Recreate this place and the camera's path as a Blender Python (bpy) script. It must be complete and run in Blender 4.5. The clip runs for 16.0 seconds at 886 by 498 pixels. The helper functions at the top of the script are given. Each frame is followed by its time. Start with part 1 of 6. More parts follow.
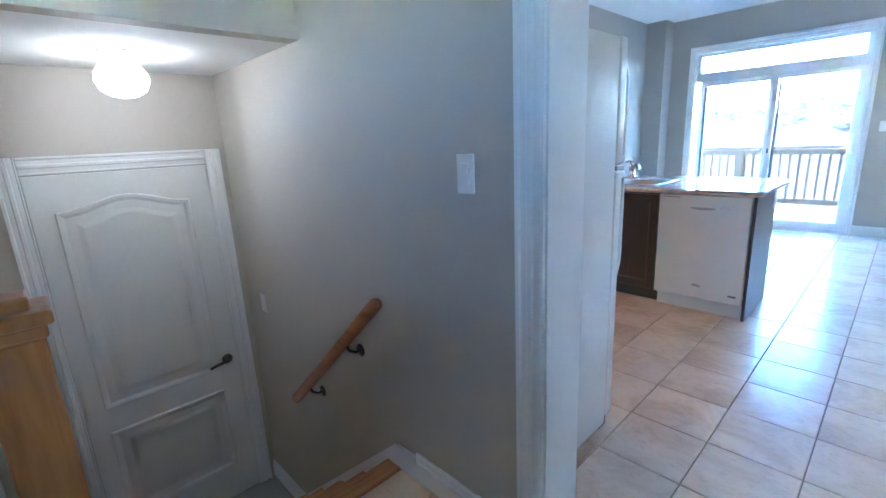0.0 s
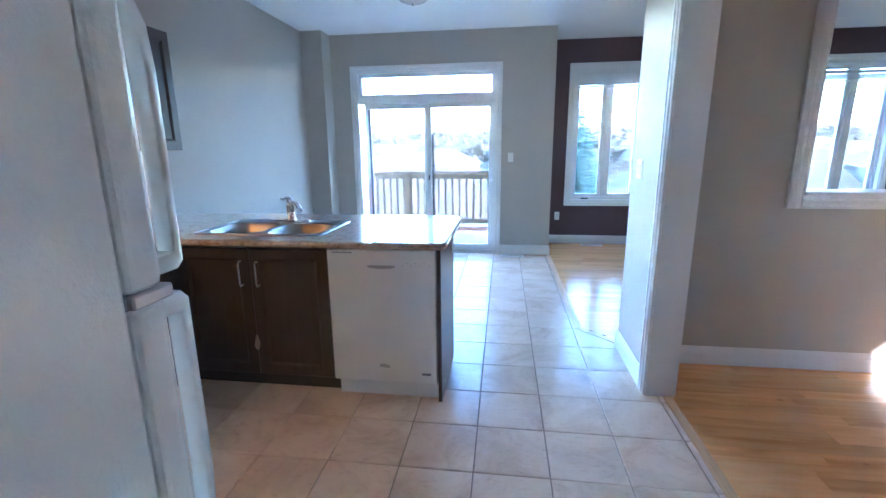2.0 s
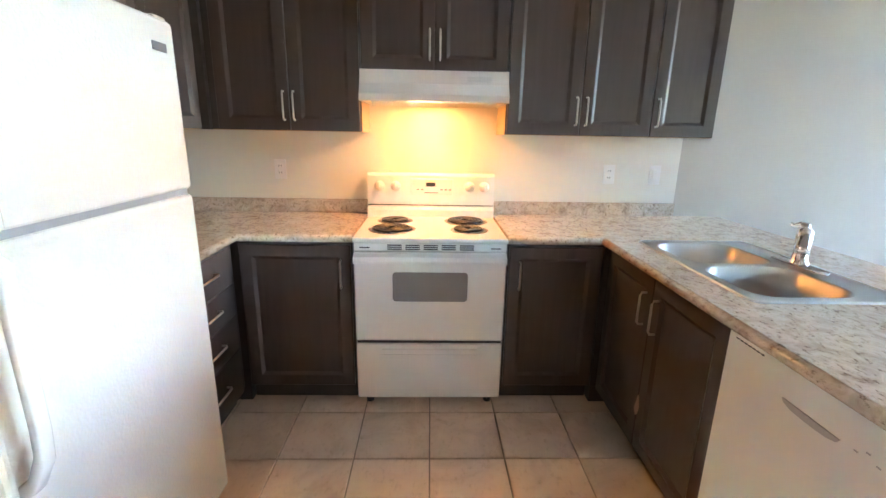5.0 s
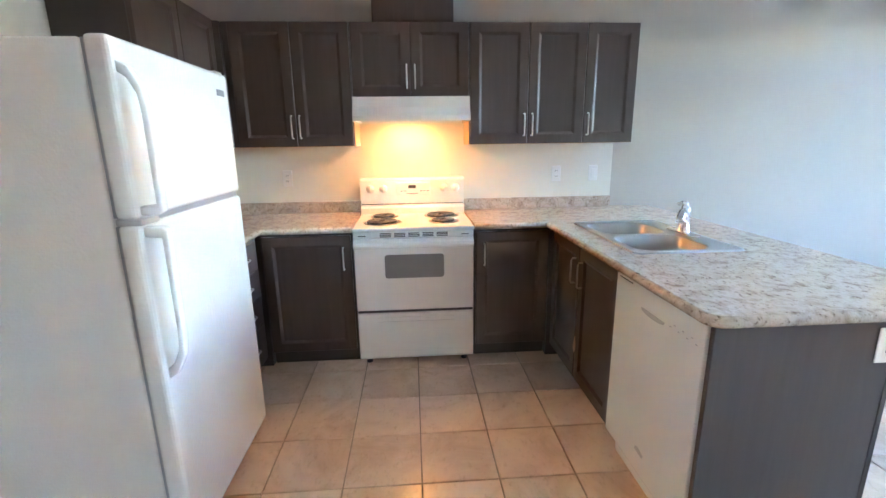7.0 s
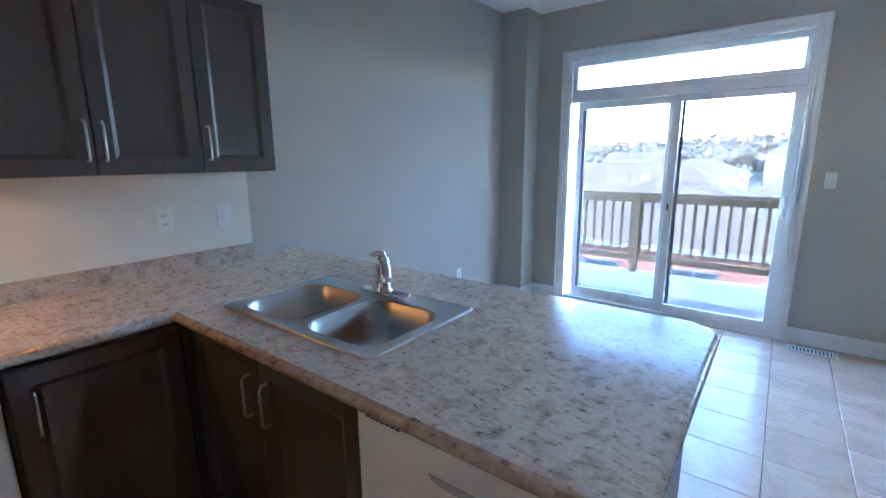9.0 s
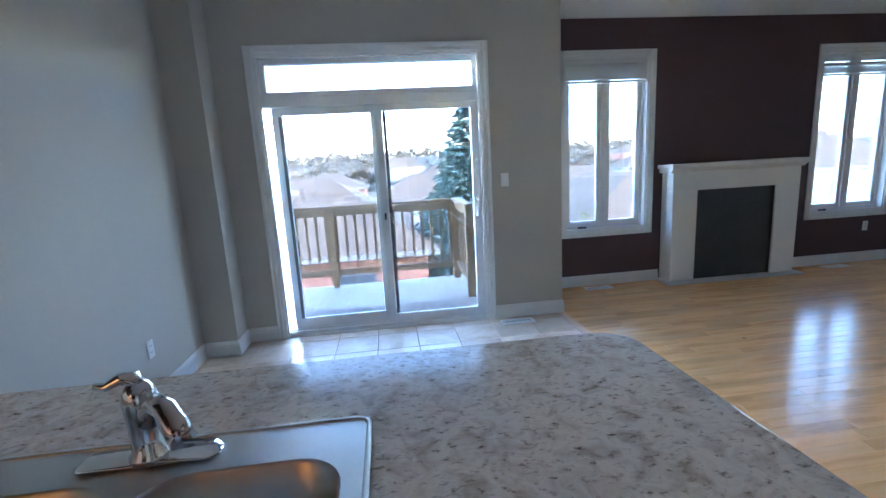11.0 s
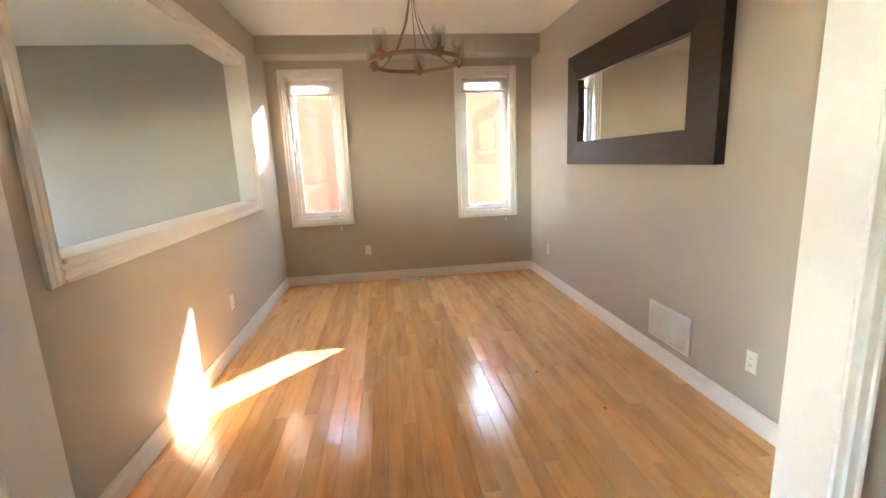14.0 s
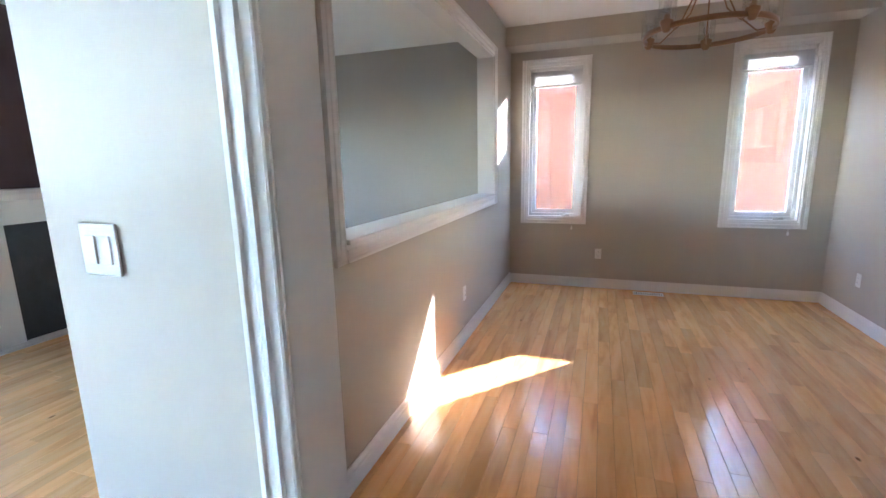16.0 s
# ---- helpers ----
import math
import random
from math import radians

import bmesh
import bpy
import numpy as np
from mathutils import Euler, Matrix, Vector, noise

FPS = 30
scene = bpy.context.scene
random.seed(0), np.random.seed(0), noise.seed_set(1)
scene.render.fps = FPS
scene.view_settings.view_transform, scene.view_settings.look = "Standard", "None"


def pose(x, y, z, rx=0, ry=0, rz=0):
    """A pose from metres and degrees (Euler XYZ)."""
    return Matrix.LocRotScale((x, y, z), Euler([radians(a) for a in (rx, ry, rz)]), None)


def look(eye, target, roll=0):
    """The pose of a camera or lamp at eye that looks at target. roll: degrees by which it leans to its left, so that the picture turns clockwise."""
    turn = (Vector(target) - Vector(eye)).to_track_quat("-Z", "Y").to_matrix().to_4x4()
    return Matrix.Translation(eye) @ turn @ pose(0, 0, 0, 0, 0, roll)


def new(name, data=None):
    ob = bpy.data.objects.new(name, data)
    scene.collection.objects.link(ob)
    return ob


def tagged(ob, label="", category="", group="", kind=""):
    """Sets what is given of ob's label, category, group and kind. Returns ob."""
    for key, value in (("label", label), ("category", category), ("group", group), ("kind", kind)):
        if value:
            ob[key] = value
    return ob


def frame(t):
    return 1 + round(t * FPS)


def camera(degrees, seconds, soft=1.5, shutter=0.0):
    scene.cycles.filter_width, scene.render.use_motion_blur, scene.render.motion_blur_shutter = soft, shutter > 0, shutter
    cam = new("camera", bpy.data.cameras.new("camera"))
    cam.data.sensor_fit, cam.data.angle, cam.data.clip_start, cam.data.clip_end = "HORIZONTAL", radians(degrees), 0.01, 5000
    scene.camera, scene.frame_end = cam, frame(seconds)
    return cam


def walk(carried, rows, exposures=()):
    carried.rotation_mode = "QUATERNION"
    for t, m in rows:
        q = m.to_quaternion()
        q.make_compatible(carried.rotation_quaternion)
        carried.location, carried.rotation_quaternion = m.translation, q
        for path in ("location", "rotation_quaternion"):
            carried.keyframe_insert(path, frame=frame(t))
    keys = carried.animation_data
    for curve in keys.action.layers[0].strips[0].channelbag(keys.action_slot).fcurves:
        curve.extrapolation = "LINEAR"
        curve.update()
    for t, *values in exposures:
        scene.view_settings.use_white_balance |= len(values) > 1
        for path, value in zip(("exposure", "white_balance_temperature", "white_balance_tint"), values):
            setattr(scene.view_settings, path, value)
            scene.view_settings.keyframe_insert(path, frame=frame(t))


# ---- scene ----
cam = camera(89.9, 16.0)
PATH = [
    (0, (2.86, 0.445, 1.36), (1.452, 1.783, 0.884), -2.8),
    (0.5, (2.719, 0.667, 1.433), (1.883, 2.416, 0.942), -2.0),
    (1, (2.67, 1.022, 1.434), (2.236, 2.919, 0.971), -1.3),
    (1.5, (2.587, 1.399, 1.424), (2.445, 3.342, 0.974), -0.7),
    (2, (2.514, 1.742, 1.416), (2.252, 3.673, 0.968), -0.6),
    (2.5, (2.436, 2.07, 1.403), (1.808, 3.913, 0.945), -0.5),
    (3, (2.374, 2.378, 1.418), (1.293, 3.995, 0.954), -0.1),
    (3.5, (2.452, 2.66, 1.429), (0.938, 3.876, 0.95), 0.4),
    (4, (2.466, 2.859, 1.436), (0.662, 3.572, 0.948), 1.1),
    (4.5, (2.548, 3.034, 1.434), (0.625, 3.23, 0.92), 1.5),
    (4.7, (2.614, 3.083, 1.416), (0.683, 3.163, 0.899), 1.7),
    (6.8, (3.412, 3.134, 1.434), (1.471, 3.189, 0.954), -0.9),
    (7, (3.355, 3.106, 1.43), (1.415, 3.235, 0.961), -0.8),
    (7.5, (3.145, 3.09, 1.428), (1.245, 3.525, 0.978), -0.5),
    (8, (2.854, 3.187, 1.448), (1.109, 4.061, 1.011), -0.2),
    (8.5, (2.56, 3.268, 1.461), (1.075, 4.539, 1.037), -0.4),
    (8.7, (2.464, 3.292, 1.467), (1.102, 4.696, 1.051), -0.4),
    (10.8, (1.636, 3.72, 1.42), (1.63, 5.687, 1.057), -3.1),
    (11, (1.566, 3.76, 1.433), (1.795, 5.712, 1.063), -3.2),
    (11.5, (1.521, 3.692, 1.455), (2.363, 5.464, 1.067), -3.3),
    (12, (1.667, 3.585, 1.442), (3.047, 4.977, 1.047), -3.0),
    (12.5, (1.891, 3.451, 1.441), (3.635, 4.345, 1.043), -2.7),
    (13, (2.082, 3.405, 1.447), (4.005, 3.786, 1.054), -2.5),
    (13.5, (2.256, 3.403, 1.451), (4.218, 3.33, 1.074), -2.3),
    (14, (2.415, 3.353, 1.45), (4.363, 3.119, 1.061), -2.4),
    (14.5, (2.56, 3.259, 1.441), (4.506, 3.027, 1.04), -2.5),
    (15, (2.606, 3.236, 1.44), (4.561, 3.158, 1.027), -2.2),
    (15.5, (2.644, 3.389, 1.435), (4.592, 3.603, 1.036), -1.7),
    (16, (2.696, 3.642, 1.44), (4.547, 4.297, 1.063), -1.2),
]
EXPOSURES = [
    (0.0, 8.75, 4450, 15), (0.5, 7.9, 4450, 21), (1.0, 7.9, 4700, 22), (1.5, 8.05, 4700, 20), (2.5, 8.25, 4750, 18), (3.5, 8.3, 5900, 19),
    (4.0, 8.75, 6000, 19), (4.5, 8.9, 6050, 19), (7.0, 8.95, 5500, 18), (8.0, 8.6, 5250, 19), (8.5, 8.0, 4950, 20), (11.0, 7.35, 5300, 20),
    (11.5, 7.2, 5650, 21), (12.0, 7.4, 6500, 20), (12.5, 8.05, 7600, 20), (13.0, 8.3, 8000, 21), (13.5, 8.4, 7900, 21), (14.5, 8.65, 6700, 18),
    (15.5, 8.6, 6100, 18), (16.0, 8.15, 5600, 20),
]
walk(cam, [(t, look(eye, target, roll)) for t, eye, target, roll in PATH], EXPOSURES)

# ---------- world, sun, exposure ----------
SUN_DIR = Vector((0.745, -0.640, 0.305)).normalized()      # towards the sun
world = bpy.data.worlds.new("world")
scene.world = world
world.use_nodes = True
wn = world.node_tree
wn.nodes.clear()
w_out = wn.nodes.new("ShaderNodeOutputWorld")
w_bg = wn.nodes.new("ShaderNodeBackground")
w_sky = wn.nodes.new("ShaderNodeTexSky")
w_sky.sky_type = "NISHITA"
w_sky.sun_disc = False
w_sky.sun_elevation = math.asin(SUN_DIR.z)
w_sky.sun_rotation = math.atan2(SUN_DIR.x, SUN_DIR.y)
w_sky.air_density = 1.0
w_sky.dust_density = 0.1
w_bg.inputs["Strength"].default_value = 0.15
wn.links.new(w_sky.outputs[0], w_bg.inputs[0])
wn.links.new(w_bg.outputs[0], w_out.inputs[0])

sun = new("sun", bpy.data.lights.new("sun", "SUN"))
sun.data.energy = 0.22
sun.data.angle = radians(0.5)
sun.data.color = (1.0, 0.90, 0.76)
sun.matrix_world = look(SUN_DIR * 30, (0, 0, 0))


# ---------- materials ----------
def mat(name, color, rough=0.5, metal=0.0, var=0.06, scale=6.0, bump=0.0, bump_scale=80.0, fine=0.03, per_object=0.0,
        emit=0.0, emit_color=(1, 1, 1), coat=0.0, spec=0.5):
    """A painted or plain surface: base colour with broad stains, fine grain and relief."""
    m = bpy.data.materials.new(name)
    m.use_nodes = True
    nt = m.node_tree
    b = nt.nodes["Principled BSDF"]
    tc = nt.nodes.new("ShaderNodeTexCoord")
    big = nt.nodes.new("ShaderNodeTexNoise")
    big.inputs["Scale"].default_value = scale * 0.25
    big.inputs["Detail"].default_value = 4
    small = nt.nodes.new("ShaderNodeTexNoise")
    small.inputs["Scale"].default_value = scale * 12
    small.inputs["Detail"].default_value = 3
    for n in (big, small):
        nt.links.new(tc.outputs["Object"], n.inputs["Vector"])
    mix = nt.nodes.new("ShaderNodeMath")
    mix.operation = "MULTIPLY_ADD"
    mix.inputs[1].default_value = var * 2
    mix.inputs[2].default_value = 1 - var
    nt.links.new(big.outputs["Fac"], mix.inputs[0])
    mix2 = nt.nodes.new("ShaderNodeMath")
    mix2.operation = "MULTIPLY_ADD"
    mix2.inputs[1].default_value = fine * 2
    mix2.inputs[2].default_value = -fine
    nt.links.new(small.outputs["Fac"], mix2.inputs[0])
    add = nt.nodes.new("ShaderNodeMath")
    nt.links.new(mix.outputs[0], add.inputs[0])
    nt.links.new(mix2.outputs[0], add.inputs[1])
    last = add
    if per_object:
        oi = nt.nodes.new("ShaderNodeObjectInfo")
        po = nt.nodes.new("ShaderNodeMath")
        po.operation = "MULTIPLY_ADD"
        po.inputs[1].default_value = per_object * 2
        po.inputs[2].default_value = -per_object
        nt.links.new(oi.outputs["Random"], po.inputs[0])
        add2 = nt.nodes.new("ShaderNodeMath")
        nt.links.new(add.outputs[0], add2.inputs[0])
        nt.links.new(po.outputs[0], add2.inputs[1])
        last = add2
    sc = nt.nodes.new("ShaderNodeVectorMath")
    sc.operation = "SCALE"
    sc.inputs[0].default_value = color[:3]
    nt.links.new(last.outputs[0], sc.inputs["Scale"])
    nt.links.new(sc.outputs[0], b.inputs["Base Color"])
    b.inputs["Metallic"].default_value = metal
    b.inputs["Specular IOR Level"].default_value = spec
    b.inputs["Coat Weight"].default_value = coat
    rr = nt.nodes.new("ShaderNodeMath")
    rr.operation = "MULTIPLY_ADD"
    rr.inputs[1].default_value = 0.16 * rough
    rr.inputs[2].default_value = rough * 0.92
    nt.links.new(big.outputs["Fac"], rr.inputs[0])
    nt.links.new(rr.outputs[0], b.inputs["Roughness"])
    if bump:
        bn = nt.nodes.new("ShaderNodeTexNoise")
        bn.inputs["Scale"].default_value = bump_scale
        bn.inputs["Detail"].default_value = 3
        nt.links.new(tc.outputs["Object"], bn.inputs["Vector"])
        bp = nt.nodes.new("ShaderNodeBump")
        bp.inputs["Strength"].default_value = bump
        bp.inputs["Distance"].default_value = 0.002
        nt.links.new(bn.outputs["Fac"], bp.inputs["Height"])
        nt.links.new(bp.outputs["Normal"], b.inputs["Normal"])
    if emit:
        b.inputs["Emission Color"].default_value = (*emit_color, 1)
        b.inputs["Emission Strength"].default_value = emit
    return m


def ramp(nt, stops):
    r = nt.nodes.new("ShaderNodeValToRGB")
    e = r.color_ramp.elements
    while len(e) < len(stops):
        e.new(0.5)
    for el, (p, c) in zip(e, stops):
        el.position, el.color = p, (*c, 1)
    return r


def wood_mat(name, dark, mid, light, rough=0.3, along=0, stretch=14.0, scale=5.0, random_tone=0.0, bump=0.15, knots=False, coat=0.0):
    """Wood with grain along one axis of the object; each piece takes its own tone and its own cut of the grain."""
    m = bpy.data.materials.new(name)
    m.use_nodes = True
    nt = m.node_tree
    b = nt.nodes["Principled BSDF"]
    tc = nt.nodes.new("ShaderNodeTexCoord")
    oi = nt.nodes.new("ShaderNodeObjectInfo")
    off = nt.nodes.new("ShaderNodeVectorMath")
    off.operation = "SCALE"
    off.inputs[0].default_value = (37.0, 21.0, 13.0)
    nt.links.new(oi.outputs["Random"], off.inputs["Scale"])
    addv = nt.nodes.new("ShaderNodeVectorMath")
    nt.links.new(tc.outputs["Object"], addv.inputs[0])
    nt.links.new(off.outputs[0], addv.inputs[1])
    mp = nt.nodes.new("ShaderNodeMapping")
    s = [stretch, stretch, stretch]
    s[along] = 1.0
    mp.inputs["Scale"].default_value = s
    nt.links.new(addv.outputs[0], mp.inputs["Vector"])
    n1 = nt.nodes.new("ShaderNodeTexNoise")
    n1.inputs["Scale"].default_value = scale
    n1.inputs["Detail"].default_value = 6
    n1.inputs["Distortion"].default_value = 0.6
    nt.links.new(mp.outputs[0], n1.inputs["Vector"])
    n2 = nt.nodes.new("ShaderNodeTexNoise")
    n2.inputs["Scale"].default_value = scale * 0.35
    n2.inputs["Detail"].default_value = 3
    n2.inputs["Distortion"].default_value = 2.0
    nt.links.new(mp.outputs[0], n2.inputs["Vector"])
    ad = nt.nodes.new("ShaderNodeMath")
    ad.operation = "MULTIPLY_ADD"
    ad.inputs[1].default_value = 0.55
    nt.links.new(n1.outputs["Fac"], ad.inputs[0])
    h = nt.nodes.new("ShaderNodeMath")
    h.operation = "MULTIPLY"
    h.inputs[1].default_value = 0.45
    nt.links.new(n2.outputs["Fac"], h.inputs[0])
    nt.links.new(h.outputs[0], ad.inputs[2])
    r = ramp(nt, [(0.30, dark), (0.48, mid), (0.66, light)])
    nt.links.new(ad.outputs[0], r.inputs[0])
    last = r.outputs[0]
    if random_tone:
        po = nt.nodes.new("ShaderNodeMath")
        po.operation = "MULTIPLY_ADD"
        po.inputs[1].default_value = random_tone * 2
        po.inputs[2].default_value = 1 - random_tone
        nt.links.new(oi.outputs["Random"], po.inputs[0])
        sc = nt.nodes.new("ShaderNodeVectorMath")
        sc.operation = "SCALE"
        nt.links.new(last, sc.inputs[0])
        nt.links.new(po.outputs[0], sc.inputs["Scale"])
        last = sc.outputs[0]
    if knots:
        kn = nt.nodes.new("ShaderNodeTexVoronoi")
        kn.inputs["Scale"].default_value = 2.2
        km = nt.nodes.new("ShaderNodeMapping")
        km.inputs["Scale"].default_value = (1, 1.8, 1)
        nt.links.new(addv.outputs[0], km.inputs["Vector"])
        nt.links.new(km.outputs[0], kn.inputs["Vector"])
        kr = ramp(nt, [(0.02, (0.35, 0.24, 0.16)), (0.05, (1, 1, 1))])
        nt.links.new(kn.outputs["Distance"], kr.inputs[0])
        mu = nt.nodes.new("ShaderNodeVectorMath")
        mu.operation = "MULTIPLY"
        nt.links.new(last, mu.inputs[0])
        nt.links.new(kr.outputs[0], mu.inputs[1])
        last = mu.outputs[0]
    nt.links.new(last, b.inputs["Base Color"])
    b.inputs["Roughness"].default_value = rough
    b.inputs["Coat Weight"].default_value = coat
    b.inputs["Coat Roughness"].default_value = 0.12
    bp = nt.nodes.new("ShaderNodeBump")
    bp.inputs["Strength"].default_value = bump
    bp.inputs["Distance"].default_value = 0.001
    nt.links.new(n1.outputs["Fac"], bp.inputs["Height"])
    nt.links.new(bp.outputs["Normal"], b.inputs["Normal"])
    return m


def stone_mat(name, stops, scale, rough, speck=None, speck_scale=90.0, per_object=False, bump=0.0):
    """Mottled stone or ceramic: cloudy body with darker flecks."""
    m = bpy.data.materials.new(name)
    m.use_nodes = True
    nt = m.node_tree
    b = nt.nodes["Principled BSDF"]
    tc = nt.nodes.new("ShaderNodeTexCoord")
    vec = tc.outputs["Object"]
    if per_object:
        oi = nt.nodes.new("ShaderNodeObjectInfo")
        off = nt.nodes.new("ShaderNodeVectorMath")
        off.operation = "SCALE"
        off.inputs[0].default_value = (31.0, 17.0, 7.0)
        nt.links.new(oi.outputs["Random"], off.inputs["Scale"])
        ad = nt.nodes.new("ShaderNodeVectorMath")
        nt.links.new(vec, ad.inputs[0])
        nt.links.new(off.outputs[0], ad.inputs[1])
        vec = ad.outputs[0]
    n = nt.nodes.new("ShaderNodeTexNoise")
    n.inputs["Scale"].default_value = scale
    n.inputs["Detail"].default_value = 8
    n.inputs["Roughness"].default_value = 0.62
    n.inputs["Distortion"].default_value = 0.8
    nt.links.new(vec, n.inputs["Vector"])
    r = ramp(nt, stops)
    nt.links.new(n.outputs["Fac"], r.inputs[0])
    last = r.outputs[0]
    if speck:
        mp = nt.nodes.new("ShaderNodeMapping")
        mp.inputs["Scale"].default_value = (0.55, 1.0, 1.0)
        mp.inputs["Rotation"].default_value = (0, 0, 0.5)
        nt.links.new(vec, mp.inputs["Vector"])
        n2 = nt.nodes.new("ShaderNodeTexNoise")
        n2.inputs["Scale"].default_value = speck_scale
        n2.inputs["Detail"].default_value = 5
        n2.inputs["Roughness"].default_value = 0.7
        nt.links.new(mp.outputs[0], n2.inputs["Vector"])
        r2 = ramp(nt, [(0.30, speck), (0.45, (1, 1, 1))])
        nt.links.new(n2.outputs["Fac"], r2.inputs[0])
        mu = nt.nodes.new("ShaderNodeVectorMath")
        mu.operation = "MULTIPLY"
        nt.links.new(last, mu.inputs[0])
        nt.links.new(r2.outputs[0], mu.inputs[1])
        last = mu.outputs[0]
    if per_object:
        po = nt.nodes.new("ShaderNodeMath")
        po.operation = "MULTIPLY_ADD"
        po.inputs[1].default_value = 0.10
        po.inputs[2].default_value = 0.95
        nt.links.new(oi.outputs["Random"], po.inputs[0])
        sc = nt.nodes.new("ShaderNodeVectorMath")
        sc.operation = "SCALE"
        nt.links.new(last, sc.inputs[0])
        nt.links.new(po.outputs[0], sc.inputs["Scale"])
        last = sc.outputs[0]
    nt.links.new(last, b.inputs["Base Color"])
    b.inputs["Roughness"].default_value = rough
    if bump:
        bp = nt.nodes.new("ShaderNodeBump")
        bp.inputs["Strength"].default_value = bump
        bp.inputs["Distance"].default_value = 0.002
        nt.links.new(n.outputs["Fac"], bp.inputs["Height"])
        nt.links.new(bp.outputs["Normal"], b.inputs["Normal"])
    return m


def glass_mat(name, gloss=0.06, tint=(0.97, 0.985, 0.98)):
    """A thin pane: what is behind it, tinted, with a weak mirror image."""
    m = bpy.data.materials.new(name)
    m.use_nodes = True
    nt = m.node_tree
    nt.nodes.remove(nt.nodes["Principled BSDF"])
    out = nt.nodes["Material Output"]
    tr = nt.nodes.new("ShaderNodeBsdfTransparent")
    tr.inputs[0].default_value = (*tint, 1)
    gl = nt.nodes.new("ShaderNodeBsdfGlossy")
    gl.inputs["Roughness"].default_value = 0.01
    mx = nt.nodes.new("ShaderNodeMixShader")
    mx.inputs[0].default_value = gloss
    nt.links.new(tr.outputs[0], mx.inputs[1])
    nt.links.new(gl.outputs[0], mx.inputs[2])
    nt.links.new(mx.outputs[0], out.inputs[0])
    return m


M_WALL = mat("greige_wall_paint", (0.485, 0.445, 0.375), 0.62, var=0.035, scale=3, bump=0.12, bump_scale=160, fine=0.015)
M_CREAM = mat("cream_wall_paint", (0.76, 0.73, 0.64), 0.6, var=0.03, scale=3, bump=0.12, bump_scale=160, fine=0.015)
M_PLUM = mat("plum_wall_paint", (0.085, 0.05, 0.055), 0.6, var=0.06, scale=3, bump=0.12, bump_scale=160, fine=0.02)
M_CEIL = mat("white_ceiling_paint", (0.86, 0.85, 0.82), 0.8, var=0.02, scale=3, bump=0.2, bump_scale=120, fine=0.01)
M_TRIM = mat("white_trim_paint", (0.80, 0.79, 0.76), 0.34, var=0.03, scale=4, fine=0.015)
M_VINYL = mat("white_window_vinyl", (0.80, 0.80, 0.79), 0.30, var=0.02, scale=4, fine=0.01)
M_GREYTRIM = mat("grey_weather_strip", (0.16, 0.17, 0.18), 0.5)
# both pane tints are darkened to hold down the bright view outside
M_GLASS = glass_mat("view_dimming_pane", 0.06, (0.31, 0.32, 0.325))
M_PALEGLASS = glass_mat("paler_dimming_pane", 0.06, (0.44, 0.45, 0.45))
# tint of the added sheet that darkens the view through the dining windows
M_DIMMER = glass_mat("view_dimming_sheet", 0.04, (0.84, 0.83, 0.82))
M_SHADE = glass_mat("clear_glass_shade", 0.24, (0.96, 0.97, 0.97))
M_TILE = stone_mat("beige_ceramic_tile", [(0.32, (0.62, 0.45, 0.315)), (0.52, (0.76, 0.59, 0.435)), (0.72, (0.82, 0.67, 0.51))], 3.2, 0.22,
                   (0.86, 0.83, 0.8), 40, True, 0.08)
M_GROUT = mat("brown_grout", (0.21, 0.165, 0.13), 0.85, var=0.15, bump=0.4)
M_OAK = wood_mat("honey_oak_floor", (0.70, 0.33, 0.115), (0.88, 0.47, 0.18), (0.92, 0.55, 0.245), 0.20, 0, 7, 2.4, 0.11, 0.08, True, 0.15)
M_OAKTRIM = wood_mat("honey_oak_strip", (0.50, 0.27, 0.10), (0.64, 0.37, 0.16), (0.71, 0.44, 0.21), 0.3, 1, 14, 3, 0.05)
M_RAIL = wood_mat("varnished_oak_rail", (0.22, 0.075, 0.022), (0.36, 0.135, 0.04), (0.45, 0.19, 0.06), 0.3, 0, 10, 3, 0.05)
M_NEWEL = wood_mat("varnished_oak_post", (0.30, 0.115, 0.032), (0.46, 0.19, 0.055), (0.55, 0.26, 0.085), 0.32, 2, 10, 3, 0.05)
M_ESP = wood_mat("espresso_stained_wood", (0.058, 0.041, 0.034), (0.064, 0.046, 0.038), (0.071, 0.052, 0.043), 0.30, 2, 14, 3.0, 0.06, 0.10)
M_ESPIN = mat("espresso_panel", (0.056, 0.044, 0.040), 0.42, var=0.1, scale=5)
M_CABSIDE = mat("maple_cabinet_underside", (0.52, 0.36, 0.19), 0.45, var=0.06)
M_COUNTER = stone_mat("mottled_beige_laminate", [(0.26, (0.27, 0.195, 0.14)), (0.42, (0.47, 0.375, 0.29)), (0.57, (0.59, 0.485, 0.39)), (0.76, (0.48, 0.375, 0.285))],
                      18.0, 0.16, (0.22, 0.165, 0.13), 75)
M_WHITE = mat("white_appliance_enamel", (0.82, 0.81, 0.77), 0.22, var=0.015, scale=4, fine=0.008)
M_FRIDGE = mat("white_textured_fridge_steel", (0.80, 0.79, 0.75), 0.13, var=0.015, scale=4, fine=0.01, bump=0.75, bump_scale=110)
M_OVENGLASS = mat("grey_oven_glass", (0.23, 0.22, 0.205), 0.16, var=0.1)
M_BLACK = mat("black_coil_enamel", (0.012, 0.012, 0.012), 0.35, var=0.2)
M_DARK = mat("dark_plastic", (0.03, 0.03, 0.03), 0.45)
M_STEEL = mat("brushed_stainless_steel", (0.50, 0.49, 0.47), 0.36, 1.0, var=0.06, scale=8)
